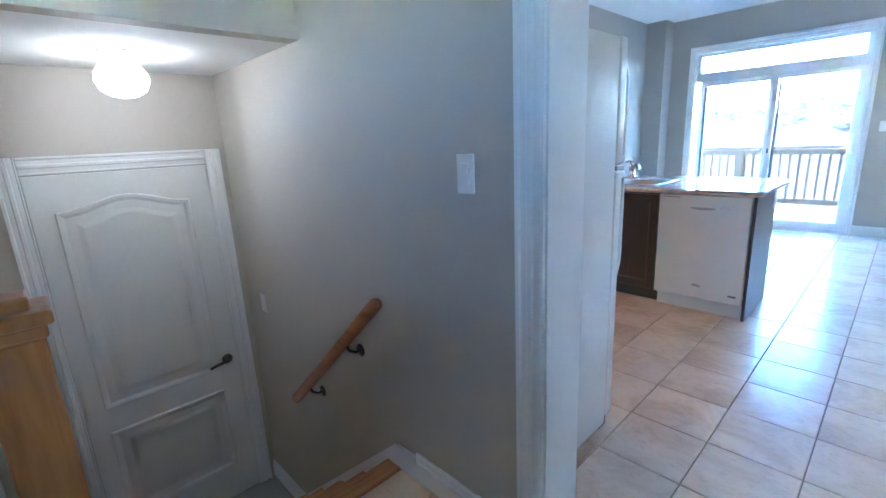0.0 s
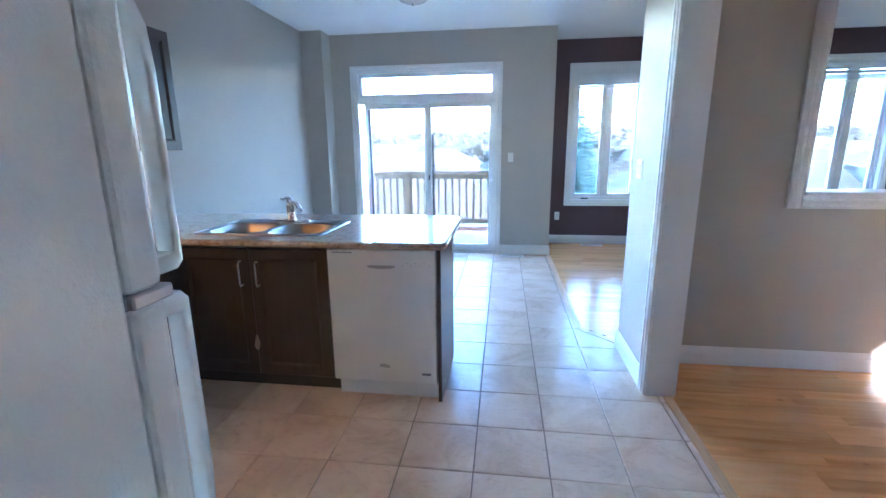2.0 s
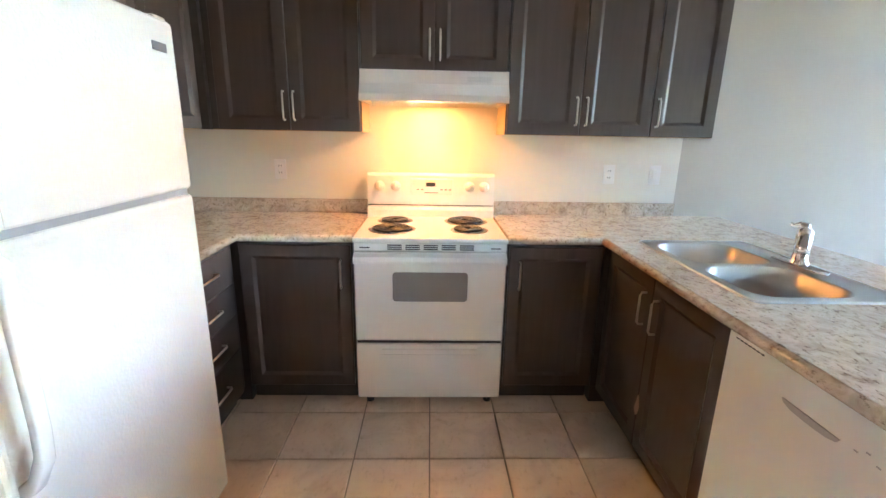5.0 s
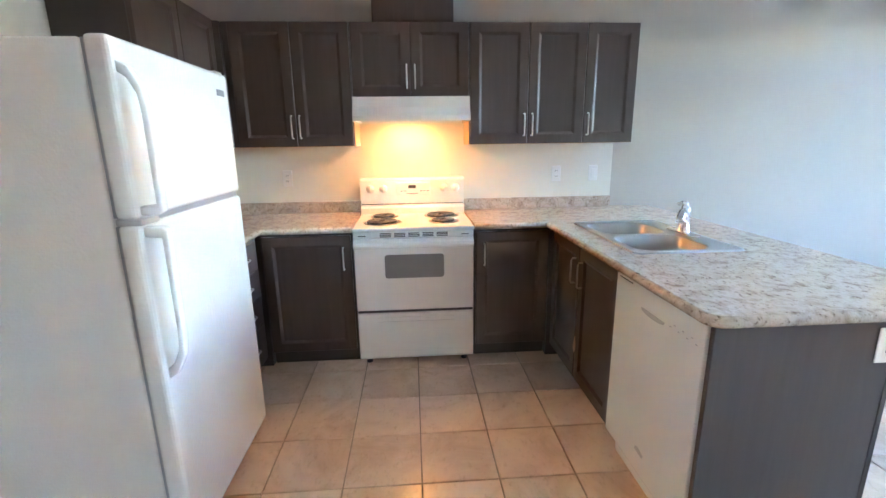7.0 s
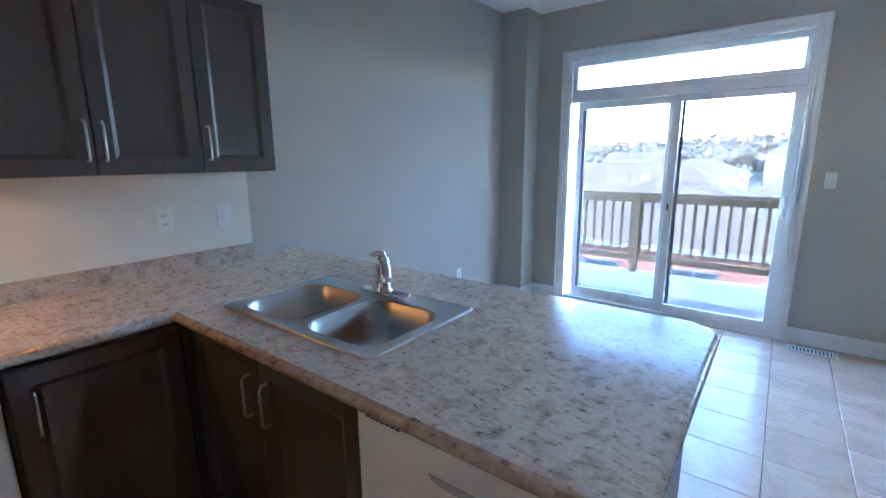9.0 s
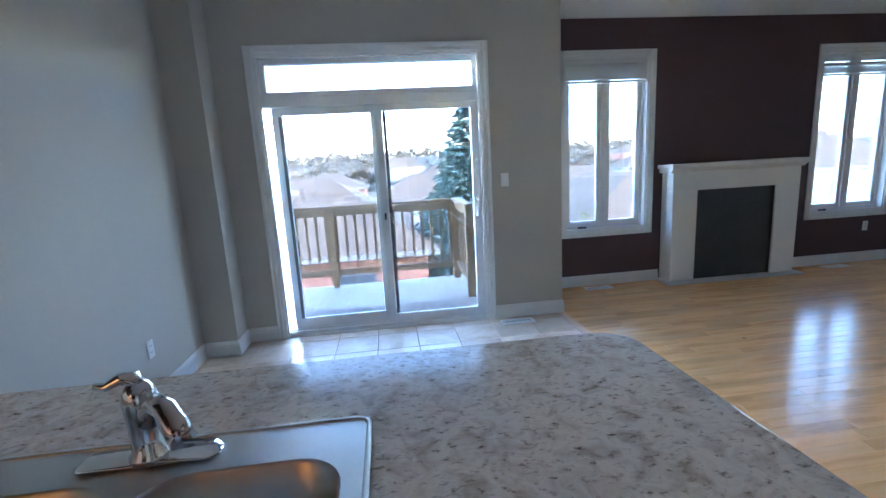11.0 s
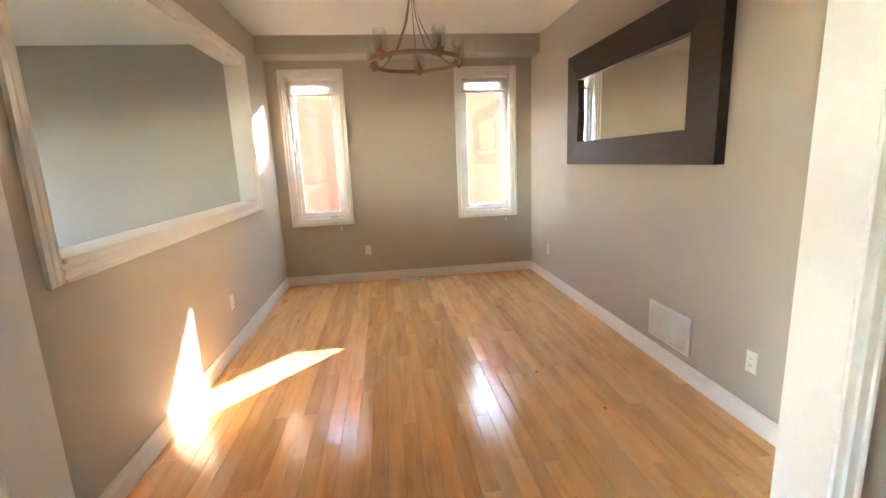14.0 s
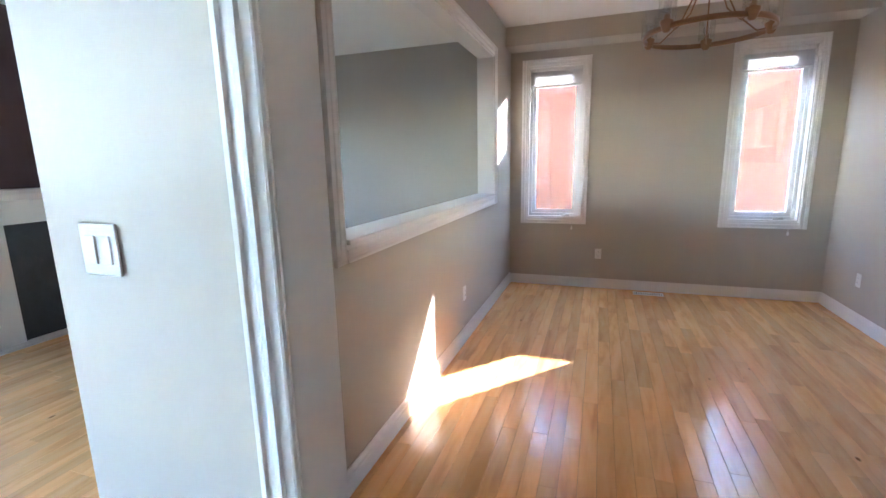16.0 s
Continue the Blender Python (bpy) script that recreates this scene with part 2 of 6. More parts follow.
M_CHROME = mat("polished_chrome", (0.70, 0.70, 0.71), 0.06, 1.0, var=0.02)
M_NICKEL = mat("satin_nickel", (0.62, 0.60, 0.56), 0.28, 1.0, var=0.04)
M_BRONZE = mat("aged_bronze", (0.30, 0.19, 0.12), 0.30, 1.0, var=0.15, scale=10)
M_DARKMETAL = mat("oil_rubbed_bronze", (0.08, 0.06, 0.05), 0.35, 0.9, var=0.15, scale=10)
M_PLASTIC = mat("white_switch_plastic", (0.80, 0.79, 0.75), 0.3, var=0.02)
# dark colour standing in for the shade inside slots, seams and gaps
M_SLOT = mat("shadow_slot", (0.05, 0.05, 0.05), 0.7)
M_BLIND = mat("white_blind_slat", (0.78, 0.77, 0.74), 0.45, var=0.03)
M_MIRROR = mat("silvered_mirror", (0.86, 0.87, 0.86), 0.012, 1.0, var=0.0, fine=0.0)
M_FRAME = wood_mat("dark_walnut_mirror_frame", (0.012, 0.008, 0.007), (0.022, 0.014, 0.012), (0.034, 0.022, 0.018), 0.38, 0, 14, 3, 0.03)
M_SLATE = stone_mat("dark_slate_insert", [(0.3, (0.020, 0.024, 0.028)), (0.6, (0.034, 0.040, 0.046)), (0.8, (0.05, 0.056, 0.06))], 4, 0.35)
M_HEARTH = mat("pale_marble_hearth", (0.62, 0.58, 0.52), 0.3, var=0.08)
M_GLOBE = mat("lit_milk_glass", (0.9, 0.9, 0.88), 0.3, emit=0.07, emit_color=(1.0, 0.84, 0.60))
M_DOME = mat("milk_glass", (0.80, 0.79, 0.76), 0.25, var=0.02)
M_DOOR = mat("white_moulded_door", (0.76, 0.75, 0.70), 0.38, var=0.03, bump=0.1, bump_scale=60)
M_CARPETTREAD = wood_mat("stair_tread_oak", (0.22, 0.09, 0.03), (0.34, 0.15, 0.05), (0.42, 0.2, 0.07), 0.35, 1, 14, 3, 0.08)
M_DECK = wood_mat("weathered_deck_board", (0.30, 0.25, 0.20), (0.42, 0.36, 0.29), (0.52, 0.46, 0.38), 0.7, 0, 12, 3, 0.12)
M_DECKRAIL = wood_mat("brown_cedar_rail", (0.16, 0.095, 0.045), (0.24, 0.15, 0.075), (0.32, 0.21, 0.115), 0.65, 2, 12, 3, 0.10)
M_BRICK = mat("orange_red_brick", (0.50, 0.22, 0.135), 0.8, var=0.16, scale=4, per_object=0.16, bump=0.4, bump_scale=60)


# ---------- building helpers ----------
PLACE = {}


def bx(bm, x0, y0, z0, x1, y1, z1):
    """Adds a box between two corners."""
    x0, x1 = min(x0, x1), max(x0, x1)
    y0, y1 = min(y0, y1), max(y0, y1)
    z0, z1 = min(z0, z1), max(z0, z1)
    v = [bm.verts.new(p) for p in ((x0, y0, z0), (x1, y0, z0), (x1, y1, z0), (x0, y1, z0), (x0, y0, z1), (x1, y0, z1), (x1, y1, z1), (x0, y1, z1))]
    for f in ((0, 3, 2, 1), (4, 5, 6, 7), (0, 1, 5, 4), (1, 2, 6, 5), (2, 3, 7, 6), (3, 0, 4, 7)):
        bm.faces.new([v[i] for i in f])
    return bm


def box(*c, bevel=0.0, seg=1):
    bm = bmesh.new()
    bx(bm, *c)
    if bevel:
        soften(bm, bevel, seg)
    return bm


def boxes(*cs, bevel=0.0, seg=1):
    bm = bmesh.new()
    for c in cs:
        bx(bm, *c)
    if bevel:
        soften(bm, bevel, seg)
    return bm


def soften(bm, r, seg=1):
    bmesh.ops.bevel(bm, geom=list(bm.edges), offset=r, offset_type="OFFSET", segments=seg, profile=0.5, affect="EDGES", clamp_overlap=True)
    return bm


def prism(outline, axis, a, b):
    """A closed outline of 2D points pushed along an axis from a to b."""
    bm = bmesh.new()

    def at(p, w):
        return {"x": (w, p[0], p[1]), "y": (p[0], w, p[1]), "z": (p[0], p[1], w)}[axis]

    lo = [bm.verts.new(at(p, a)) for p in outline]
    hi = [bm.verts.new(at(p, b)) for p in outline]
    bm.faces.new(lo[::-1])
    bm.faces.new(hi)
    n = len(outline)
    for i in range(n):
        bm.faces.new((lo[i], lo[(i + 1) % n], hi[(i + 1) % n], hi[i]))
    bmesh.ops.recalc_face_normals(bm, faces=bm.faces)
    return bm


def tube(bm, pts, r, n=10, closed=False, flat=1.0):
    """A round bar along points; r may be one radius or one for each point."""
    pts = [Vector(p) for p in pts]
    rs = r if isinstance(r, (list, tuple)) else [r] * len(pts)
    rings = []
    for i, p in enumerate(pts):
        a = pts[i - 1] if (i or closed) else p
        b = pts[(i + 1) % len(pts)] if (i < len(pts) - 1 or closed) else p
        d = (b - a).normalized()
        up = Vector((0, 0, 1)) if abs(d.z) < 0.95 else Vector((0, 1, 0))
        s = d.cross(up).normalized()
        u = s.cross(d).normalized()
        rings.append([bm.verts.new(p + (s * math.cos(2 * math.pi * k / n) + u * flat * math.sin(2 * math.pi * k / n)) * rs[i]) for k in range(n)])
    m = len(rings)
    for i in range(m if closed else m - 1):
        for k in range(n):
            bm.faces.new((rings[i][k], rings[i][(k + 1) % n], rings[(i + 1) % m][(k + 1) % n], rings[(i + 1) % m][k]))
    if not closed:
        bm.faces.new(rings[0][::-1])
        bm.faces.new(rings[-1])
    return bm


def lathe(bm, profile, centre, n=24, axis="z"):
    """Turns a profile of (radius, height) round an axis through centre."""
    c = Vector(centre)
    rings = []
    for r, h in profile:
        ring = []
        for k in range(n):
            a = 2 * math.pi * k / n
            o = {"z": (r * math.cos(a), r * math.sin(a), h), "x": (h, r * math.cos(a), r * math.sin(a)), "y": (r * math.sin(a), h, r * math.cos(a))}[axis]
            ring.append(bm.verts.new(c + Vector(o)))
        rings.append(ring)
    for i in range(len(rings) - 1):
        for k in range(n):
            bm.faces.new((rings[i][k], rings[i][(k + 1) % n], rings[i + 1][(k + 1) % n], rings[i + 1][k]))
    bm.faces.new(rings[0][::-1])
    bm.faces.new(rings[-1])
    return bm


def smooth(bm, degrees=40):
    for f in bm.faces:
        f.smooth = True
    for e in bm.edges:
        if len(e.link_faces) == 2 and e.calc_face_angle(0) > radians(degrees):
            e.smooth = False
    return bm


def mesh_of(bm, name, material):
    bmesh.ops.recalc_face_normals(bm, faces=bm.faces)
    me = bpy.data.meshes.new(name)
    bm.to_mesh(me)
    bm.free()
    me.materials.append(material)
    return me


def thing(name, x, y, z, label, category, group="", kind=""):
    """An empty at a thing's base; its parts hang under it."""
    ob = new(name)
    ob.empty_display_size = 0.1
    ob.location = (x, y, z)
    PLACE[ob.name] = Vector((x, y, z))
    return tagged(ob, label, category, group, kind)


def part(name, bm, material, parent, label=""):
    """Links a bmesh, given in world metres, as one mesh under a thing or part."""
    base = PLACE[parent.name]
    bmesh.ops.translate(bm, verts=bm.verts, vec=-base)
    ob = new(name, mesh_of(bm, name, material))
    ob.parent = parent
    PLACE[ob.name] = base
    return tagged(ob, label)


def solid(name, bm, material, label, category="", group="", kind="", base=None):
    """A thing or piece of the setting that is one mesh."""
    base = Vector(base) if base else Vector((0, 0, 0))
    bmesh.ops.translate(bm, verts=bm.verts, vec=-base)
    ob = new(name, mesh_of(bm, name, material))
    ob.location = base
    PLACE[ob.name] = base
    return tagged(ob, label, category, group, kind)


def setting(name, bm, material, label):
    return solid(name, bm, material, label, kind="structure")


def frame_loop(plane, face, out, u0, u1, n0, n1, z0, z1, wl, wr, wb, wt, bevel=0.003):
    """A four-sided frame in one piece."""
    bm = bmesh.new()

    def at(u, n, z):
        w = face + out * n
        return (u, w, z) if plane == "y" else (w, u, z)

    outer, inner = ((u0, z0), (u1, z0), (u1, z1), (u0, z1)), ((u0 + wl, z0 + wb), (u1 - wr, z0 + wb), (u1 - wr, z1 - wt), (u0 + wl, z1 - wt))
    of, inf = [[bm.verts.new(at(u, n1, z)) for u, z in r] for r in (outer, inner)]
    ob_, inb = [[bm.verts.new(at(u, n0, z)) for u, z in r] for r in (outer, inner)]
    for i in range(4):
        j = (i + 1) % 4
        for f in ((of[i], of[j], inf[j], inf[i]), (ob_[i], ob_[j], inb[j], inb[i]), (of[i], of[j], ob_[j], ob_[i]), (inf[i], inf[j], inb[j], inb[i])):
            bm.faces.new(f)
    bmesh.ops.recalc_face_normals(bm, faces=bm.faces)
    if bevel:
        bmesh.ops.bevel(bm, geom=[e for e in bm.edges if len(e.link_faces) == 2 and e.calc_face_angle(0) > 0.5], offset=bevel, offset_type="OFFSET", segments=1, profile=0.5, affect="EDGES", clamp_overlap=True)
    return bm


# ---------- plan, in metres: x east, y north, z up ----------
CEIL = 2.82
X_EAST = 7.94          # inner face of the east wall
Y_PATIO = 7.64         # inner face of the patio wall
Y_NORTH = 8.40         # inner face of the living room's north wall
Y_PASS = 4.64          # dining room's face of the wall with the pass-through
Y_DS = 1.522           # dining room's south wall
X_COL = 3.354          # kitchen face of the wall between kitchen and dining room
X_DW = 3.51            # dining face of the same wall
J_N, J_S = 4.19, 2.20  # faces of the dining opening's jambs
COL_N = 4.842          # living room face of the wall end
LAND = -0.95           # stair landing
X_DOOR = -0.05         # landing's door wall


def wall_with_holes(x0, y0, x1, y1, z0, z1, holes, axis):
    """A wall slab with rectangular holes (a, b, zlo, zhi) along the axis given."""
    bm = bmesh.new()
    lo, hi = (x0, x1) if axis == "x" else (y0, y1)
    at = lo

    def put(a, b, c, d):
        if b - a > 1e-4 and d - c > 1e-4:
            bx(bm, *((a, y0, c, b, y1, d) if axis == "x" else (x0, a, c, x1, b, d)))

    for a, b, c, d in sorted(holes):
        put(at, a, z0, z1)
        put(a, b, z0, c)
        put(a, b, d, z1)
        at = b
    put(at, hi, z0, z1)
    return bm


# window and door openings
PATIO = (0.60, 2.41, 0.0, 2.36)
LW = (3.47, 4.41, 0.635, 2.44)
RW = (6.48, 7.46, 0.635, 2.44)
DWL = (3.845, 4.44, 0.805, 2.47)
DWR = (1.785, 2.405, 0.805, 2.47)
PASS = (4.28, 7.065, 1.125, 2.43)

setting("wall_west", box(-0.15, 1.59, 0, 0, Y_PATIO + 0.18, CEIL), M_WALL, "greige painted kitchen wall behind the range")
setting("wall_pilaster", box(0, 7.37, 0, 0.27, Y_PATIO, CEIL), M_WALL, "greige boxed-out corner beside the patio door")
setting("wall_patio", wall_with_holes(0, Y_PATIO, 3.13, Y_PATIO + 0.18, 0, CEIL, [PATIO], "x"), M_WALL, "greige wall with a sliding patio door")
setting("wall_return", box(2.95, Y_PATIO + 0.18, 0, 3.13, Y_NORTH + 0.16, CEIL), M_WALL, "short greige return wall beside the living room window")
setting("wall_living_north", wall_with_holes(3.13, Y_NORTH, X_EAST + 0.18, Y_NORTH + 0.16, 0, CEIL, [LW, RW], "x"), M_PLUM, "dark plum feature wall with fireplace and two windows")
setting("wall_east", wall_with_holes(X_EAST, 1.36, X_EAST + 0.18, Y_NORTH, 0, CEIL, [DWL, DWR], "y"), M_WALL, "greige east wall with two narrow dining room windows")
setting("wall_pass_through", wall_with_holes(X_DW, Y_PASS, X_EAST, Y_PASS + 0.15, 0, CEIL, [PASS], "x"), M_WALL, "greige wall with a wide pass-through to the living room")
setting("wall_column", box(X_COL, J_N + 0.016, 0, X_DW, COL_N, CEIL), M_WALL, "greige wall end between kitchen, living and dining rooms")
setting("wall_header", box(X_COL, J_S - 0.016, 2.40, X_DW, J_N + 0.016, CEIL), M_WALL, "greige header above the dining room opening")
setting("wall_hall_east", box(X_COL, -1.4, 0, X_DW, J_S - 0.016, CEIL), M_WALL, "greige hallway wall beside the dining room opening")
setting("wall_dining_south", box(X_DW, 1.36, 0, X_EAST, Y_DS, CEIL), M_WALL, "greige dining room wall carrying the big mirror")
setting("wall_kitchen_south", box(-0.15, 1.42, -1.2, 2.215, 1.59, CEIL), M_WALL, "greige wall between stairwell and kitchen")
setting("wall_hall_header", box(2.215, 1.42, 2.40, X_COL, 1.59, CEIL), M_WALL, "greige header above the kitchen opening")
setting("wall_landing", box(X_DOOR - 0.15, 0.10, -1.2, X_DOOR, 1.42, CEIL), M_WALL, "greige wall round the landing door")
setting("wall_stair_south", box(-0.20, 0.0, -1.2, 1.30, 0.12, CEIL), M_WALL, "greige wall on the far side of the stairs")
setting("wall_hall_south", wall_with_holes(-0.2, -1.55, 3.54, -1.4, -1.2, CEIL, [(2.29, 2.73, 1.78, 2.22)], "x"), M_WALL, "greige wall at the hallway's end")
setting("wall_hall_west", box(1.15, -1.4, 0, 1.30, 0.0, CEIL), M_WALL, "greige hallway side wall")

bm = bmesh.new()
bx(bm, -0.3, -1.6, CEIL, X_EAST + 0.2, Y_NORTH + 0.2, CEIL + 0.15)
setting("ceiling", bm, M_CEIL, "plain white ceiling")
# unseen mass on top, added to cut sky light on the brick next door
setting("wall_upper_storey", box(-0.15, -1.55, CEIL + 0.16, X_EAST + 0.18, Y_NORTH + 0.16, 5.7), M_BRICK, "unseen brick block above the rooms, added to shade the wall next door")
setting("ceiling_landing", box(X_DOOR, 0.12, 1.79, 0.95, 1.42, 1.95), M_CEIL, "low white ceiling over the stair landing")
setting("wall_stair_bulkhead", boxes((0.95, 0.12, 1.83, 1.02, 1.42, CEIL), (0.95, 0.12, 1.79, 1.035, 1.42, 1.84)), M_WALL, "greige bulkhead above the stairs")
setting("wall_dining_bulkhead", box(7.62, Y_DS, 2.63, X_EAST, Y_PASS, CEIL), M_WALL, "greige bulkhead along the dining room ceiling")

setting("floor_slab", boxes((0, 1.60, -0.25, X_EAST, Y_NORTH, -0.012), (1.46, -1.4, -0.25, X_EAST, 1.415, -0.012), (2.22, 1.415, -0.25, X_EAST, 1.60, -0.012), (1.30, -1.4, -0.25, 1.46, 0.12, -0.012)),
        M_GROUT, "brown grouted floor slab under tiles and boards")


# ---------- trim ----------
def base_profile(h=0.125, d=0.016):
    return [(0, 0), (d, 0), (d, h * 0.62), (d * 0.8, h * 0.68), (d * 0.8, h * 0.80), (d * 0.45, h * 0.90), (d * 0.3, h), (0, h)]


def baseboard(x0, y0, x1, y1, side, z=0.0, h=0.125, d=0.016):
    """A moulded baseboard along a wall; side is the way it faces."""
    prof = base_profile(h, d)
    if side in ("+y", "-y"):
        s = 1 if side == "+y" else -1
        return prism([(y0 + s * d, z + h) for d, h in prof], "x", x0, x1)
    s = 1 if side == "+x" else -1
    return prism([(x0 + s * d, z + h) for d, h in prof], "y", y0, y1)


def base_run(runs):
    for r in runs:
        setting("baseboard", baseboard(*r), M_TRIM, "white moulded baseboard")


base_run([(0.0, 4.62, 0.0, 7.37, "+x"), (0.016, 7.37, 0.27, 7.37, "-y"), (0.27, 7.354, 0.27, Y_PATIO, "+x"), (0.286, Y_PATIO, 0.53, Y_PATIO, "-y"),
          (2.48, Y_PATIO, 3.13, Y_PATIO, "-y"), (3.13, Y_PATIO - 0.016, 3.13, Y_NORTH, "+x"),
          (3.146, Y_NORTH, 4.58, Y_NORTH, "-y"), (6.14, Y_NORTH, X_EAST, Y_NORTH, "-y"), (X_EAST, 4.806, X_EAST, Y_NORTH - 0.016, "-x"),
          (X_COL, J_N + 0.09, X_COL, COL_N + 0.016, "-x"), (X_COL, COL_N, X_DW, COL_N, "+y"), (X_DW, Y_PASS + 0.15, X_EAST - 0.016, Y_PASS + 0.15, "+y"),
          (X_DW, Y_PASS, X_EAST - 0.016, Y_PASS, "-y"), (X_EAST, Y_DS, X_EAST, Y_PASS, "-x", 0.0, 0.113), (X_DW + 0.016, Y_DS, X_EAST - 0.016, Y_DS, "+y", 0.0, 0.115, 0.018),
          (X_DW, Y_DS, X_DW, J_S - 0.085, "+x"), (X_COL, -1.4, X_COL, J_S - 0.09, "-x"), (1.62, 1.42, 2.146, 1.42, "-y"), (X_DOOR, 1.42, 0.5, 1.42, "-y", LAND)])


def casing_bar(axis, a, b, u, w, face, way, depth=0.02):
    """One length of moulded casing. axis: the way it runs; u..u+w: across; face: the wall's plane; way: the way it stands proud (+-1, along x or y)."""
    prof = [(0, 0), (w, 0), (w, depth), (w * 0.86, depth), (w * 0.80, depth * 0.72), (w * 0.60, depth * 0.72), (w * 0.54, depth * 0.92), (w * 0.40, depth * 0.92),
            (w * 0.34, depth * 0.6), (w * 0.12, depth * 0.5), (w * 0.06, depth * 0.7), (0, depth * 0.6)]
    return [(u + p, face + way * d) for p, d in prof]


def casing_v(u, w, z0, z1, face, way, plane, flip=False):
    """An upright casing on a wall in the plane 'y' (u is x) or 'x' (u is y)."""
    pts = casing_bar("z", z0, z1, 0, w, face, way)
    out = [((u + w - p[0]) if flip else (u + p[0]), p[1]) for p in pts]
    return prism(out if plane == "y" else [(q, p) for p, q in out], "z", z0, z1)


def casing_h(a, b, z, w, face, way, plane, flip=False):
    pts = casing_bar("z", 0, 1, 0, w, face, way)
    out = [(p[1], (z + w - p[0]) if flip else (z + p[0])) for p in pts]
    return prism(out, "x" if plane == "y" else "y", a, b)


def surround(parent, o, w, face, way, plane, sill=True, name="casing"):
    """Mitred-looking casing round an opening o = (a, b, zlo, zhi)."""
    a, b, c, d = o
    lo = c - w if sill else c
    part(name, casing_v(a - w, w, lo, d + w, face, way, plane, True), M_TRIM, parent)
    part(name, casing_v(b, w, lo, d + w, face, way, plane), M_TRIM, parent)
    part(name, casing_h(a, b, d, w, face, way, plane), M_TRIM, parent)
    if sill:
        part("sill", casing_h(a, b, c - w, w, face, way, plane, True), M_TRIM, parent)


# openings without doors: jambs and casings
jt = thing("trim_dining_opening", X_COL, 4.28, 0, "white fluted casing round the dining room opening", "trim", kind="structure")
part("casing", casing_v(J_N + 0.005, 0.085, 0, 2.475, X_COL, -1, "x"), M_TRIM, jt)
part("casing", casing_v(J_S - 0.09, 0.085, 0, 2.475, X_COL, -1, "x", True), M_TRIM, jt)
part("casing", casing_v(J_S - 0.09, 0.085, 0, 2.475, X_DW, 1, "x", True), M_TRIM, jt)
part("casing", casing_v(J_N + 0.005, 0.085, 0, 2.475, X_DW, 1, "x"), M_TRIM, jt)
part("casing", casing_h(J_S - 0.005, J_N + 0.005, 2.39, 0.085, X_COL, -1, "x"), M_TRIM, jt)
part("casing", casing_h(J_S - 0.005, J_N + 0.005, 2.39, 0.085, X_DW, 1, "x"), M_TRIM, jt)
part("jamb", box(X_COL - 0.002, J_N, 0, X_DW + 0.002, J_N + 0.016, 2.40), M_TRIM, jt)
part("jamb", box(X_COL - 0.002, J_S - 0.016, 0, X_DW + 0.002, J_S, 2.40), M_TRIM, jt)
part("jamb", box(X_COL - 0.002, J_S, 2.384, X_DW + 0.002, J_N, 2.401), M_TRIM, jt)
jt = thing("trim_kitchen_opening", 2.233, 1.42, 0, "white casing round the kitchen opening", "trim", kind="structure")
part("casing", casing_v(2.140, 0.085, 0, 2.48, 1.42, -1, "y", True), M_TRIM, jt)
part("jamb", box(2.215, 1.418, 0, 2.233, 1.60, 2.40), M_TRIM, jt)
part("casing", casing_h(2.225, X_COL, 2.395, 0.085, 1.42, -1, "y"), M_TRIM, jt)
part("jamb", box(2.233, 1.418, 2.384, X_COL, 1.60, 2.401), M_TRIM, jt)
jt = thing("trim_pass_through", PASS[0], Y_PASS, PASS[2], "white casing and ledge round the pass-through", "trim", kind="structure")
surround(jt, PASS, 0.088, Y_PASS, -1, "y")
surround(jt, PASS, 0.088, Y_PASS + 0.15, 1, "y")
part("ledge", box(PASS[0], Y_PASS - 0.03, PASS[2] - 0.012, PASS[1], Y_PASS + 0.18, PASS[2] + 0.012, bevel=0.006, seg=2), M_TRIM, jt)
part("jamb", box(PASS[0] - 0.002, Y_PASS, PASS[2] + 0.012, PASS[0] + 0.014, Y_PASS + 0.15, PASS[3]), M_TRIM, jt)
part("jamb", box(PASS[1] - 0.014, Y_PASS, PASS[2] + 0.012, PASS[1] + 0.002, Y_PASS + 0.15, PASS[3]), M_TRIM, jt)
part("jamb", box(PASS[0] + 0.014, Y_PASS, PASS[3] - 0.014, PASS[1] - 0.014, Y_PASS + 0.15, PASS[3] + 0.002), M_TRIM, jt)


# ---------- windows ----------
def ubox(plane, face, out, u0, u1, n0, n1, z0, z1):
    """A box given along a wall (u), into it (n, from the inner face outwards) and up."""
    a, b = face + out * n0, face + out * n1
    return (u0, a, z0, u1, b, z1) if plane == "y" else (a, u0, z0, b, u1, z1)


def sash(parent, plane, face, out, u0, u1, z0, z1, n0, n1, w, glass=True, name="sash", mat_=None, wt=None, wb=None, clear=False, shades=False):
    wt, wb = wt or w, wb or w
    fr = part(name, frame_loop(plane, face, out, u0, u1, n0, n1, z0, z1, w, w, wb, wt),
              mat_ or M_VINYL, parent)
    if glass:
        m = (n0 + n1) / 2
        p = part("pane", box(*ubox(plane, face, out, u0 + w - 0.004, u1 - w + 0.004, m - 0.003, m + 0.003, z0 + wb - 0.004, z1 - wt + 0.004)), M_PALEGLASS if clear else M_GLASS, fr)
        # without a shadow the tint dims the view but not direct light indoors
        p.visible_shadow = shades
    return fr


def lining(parent, o, plane, face, out, depth=0.14, t=0.014):
    a, b, c, d = o
    for q in ((a, a + t, c, d), (b - t, b, c, d), (a + t, b - t, d - t, d), (a + t, b - t, c, c + t)):
        part("jamb", box(*ubox(plane, face, out, q[0], q[1], 0.001, depth, q[2], q[3])), M_TRIM, parent)


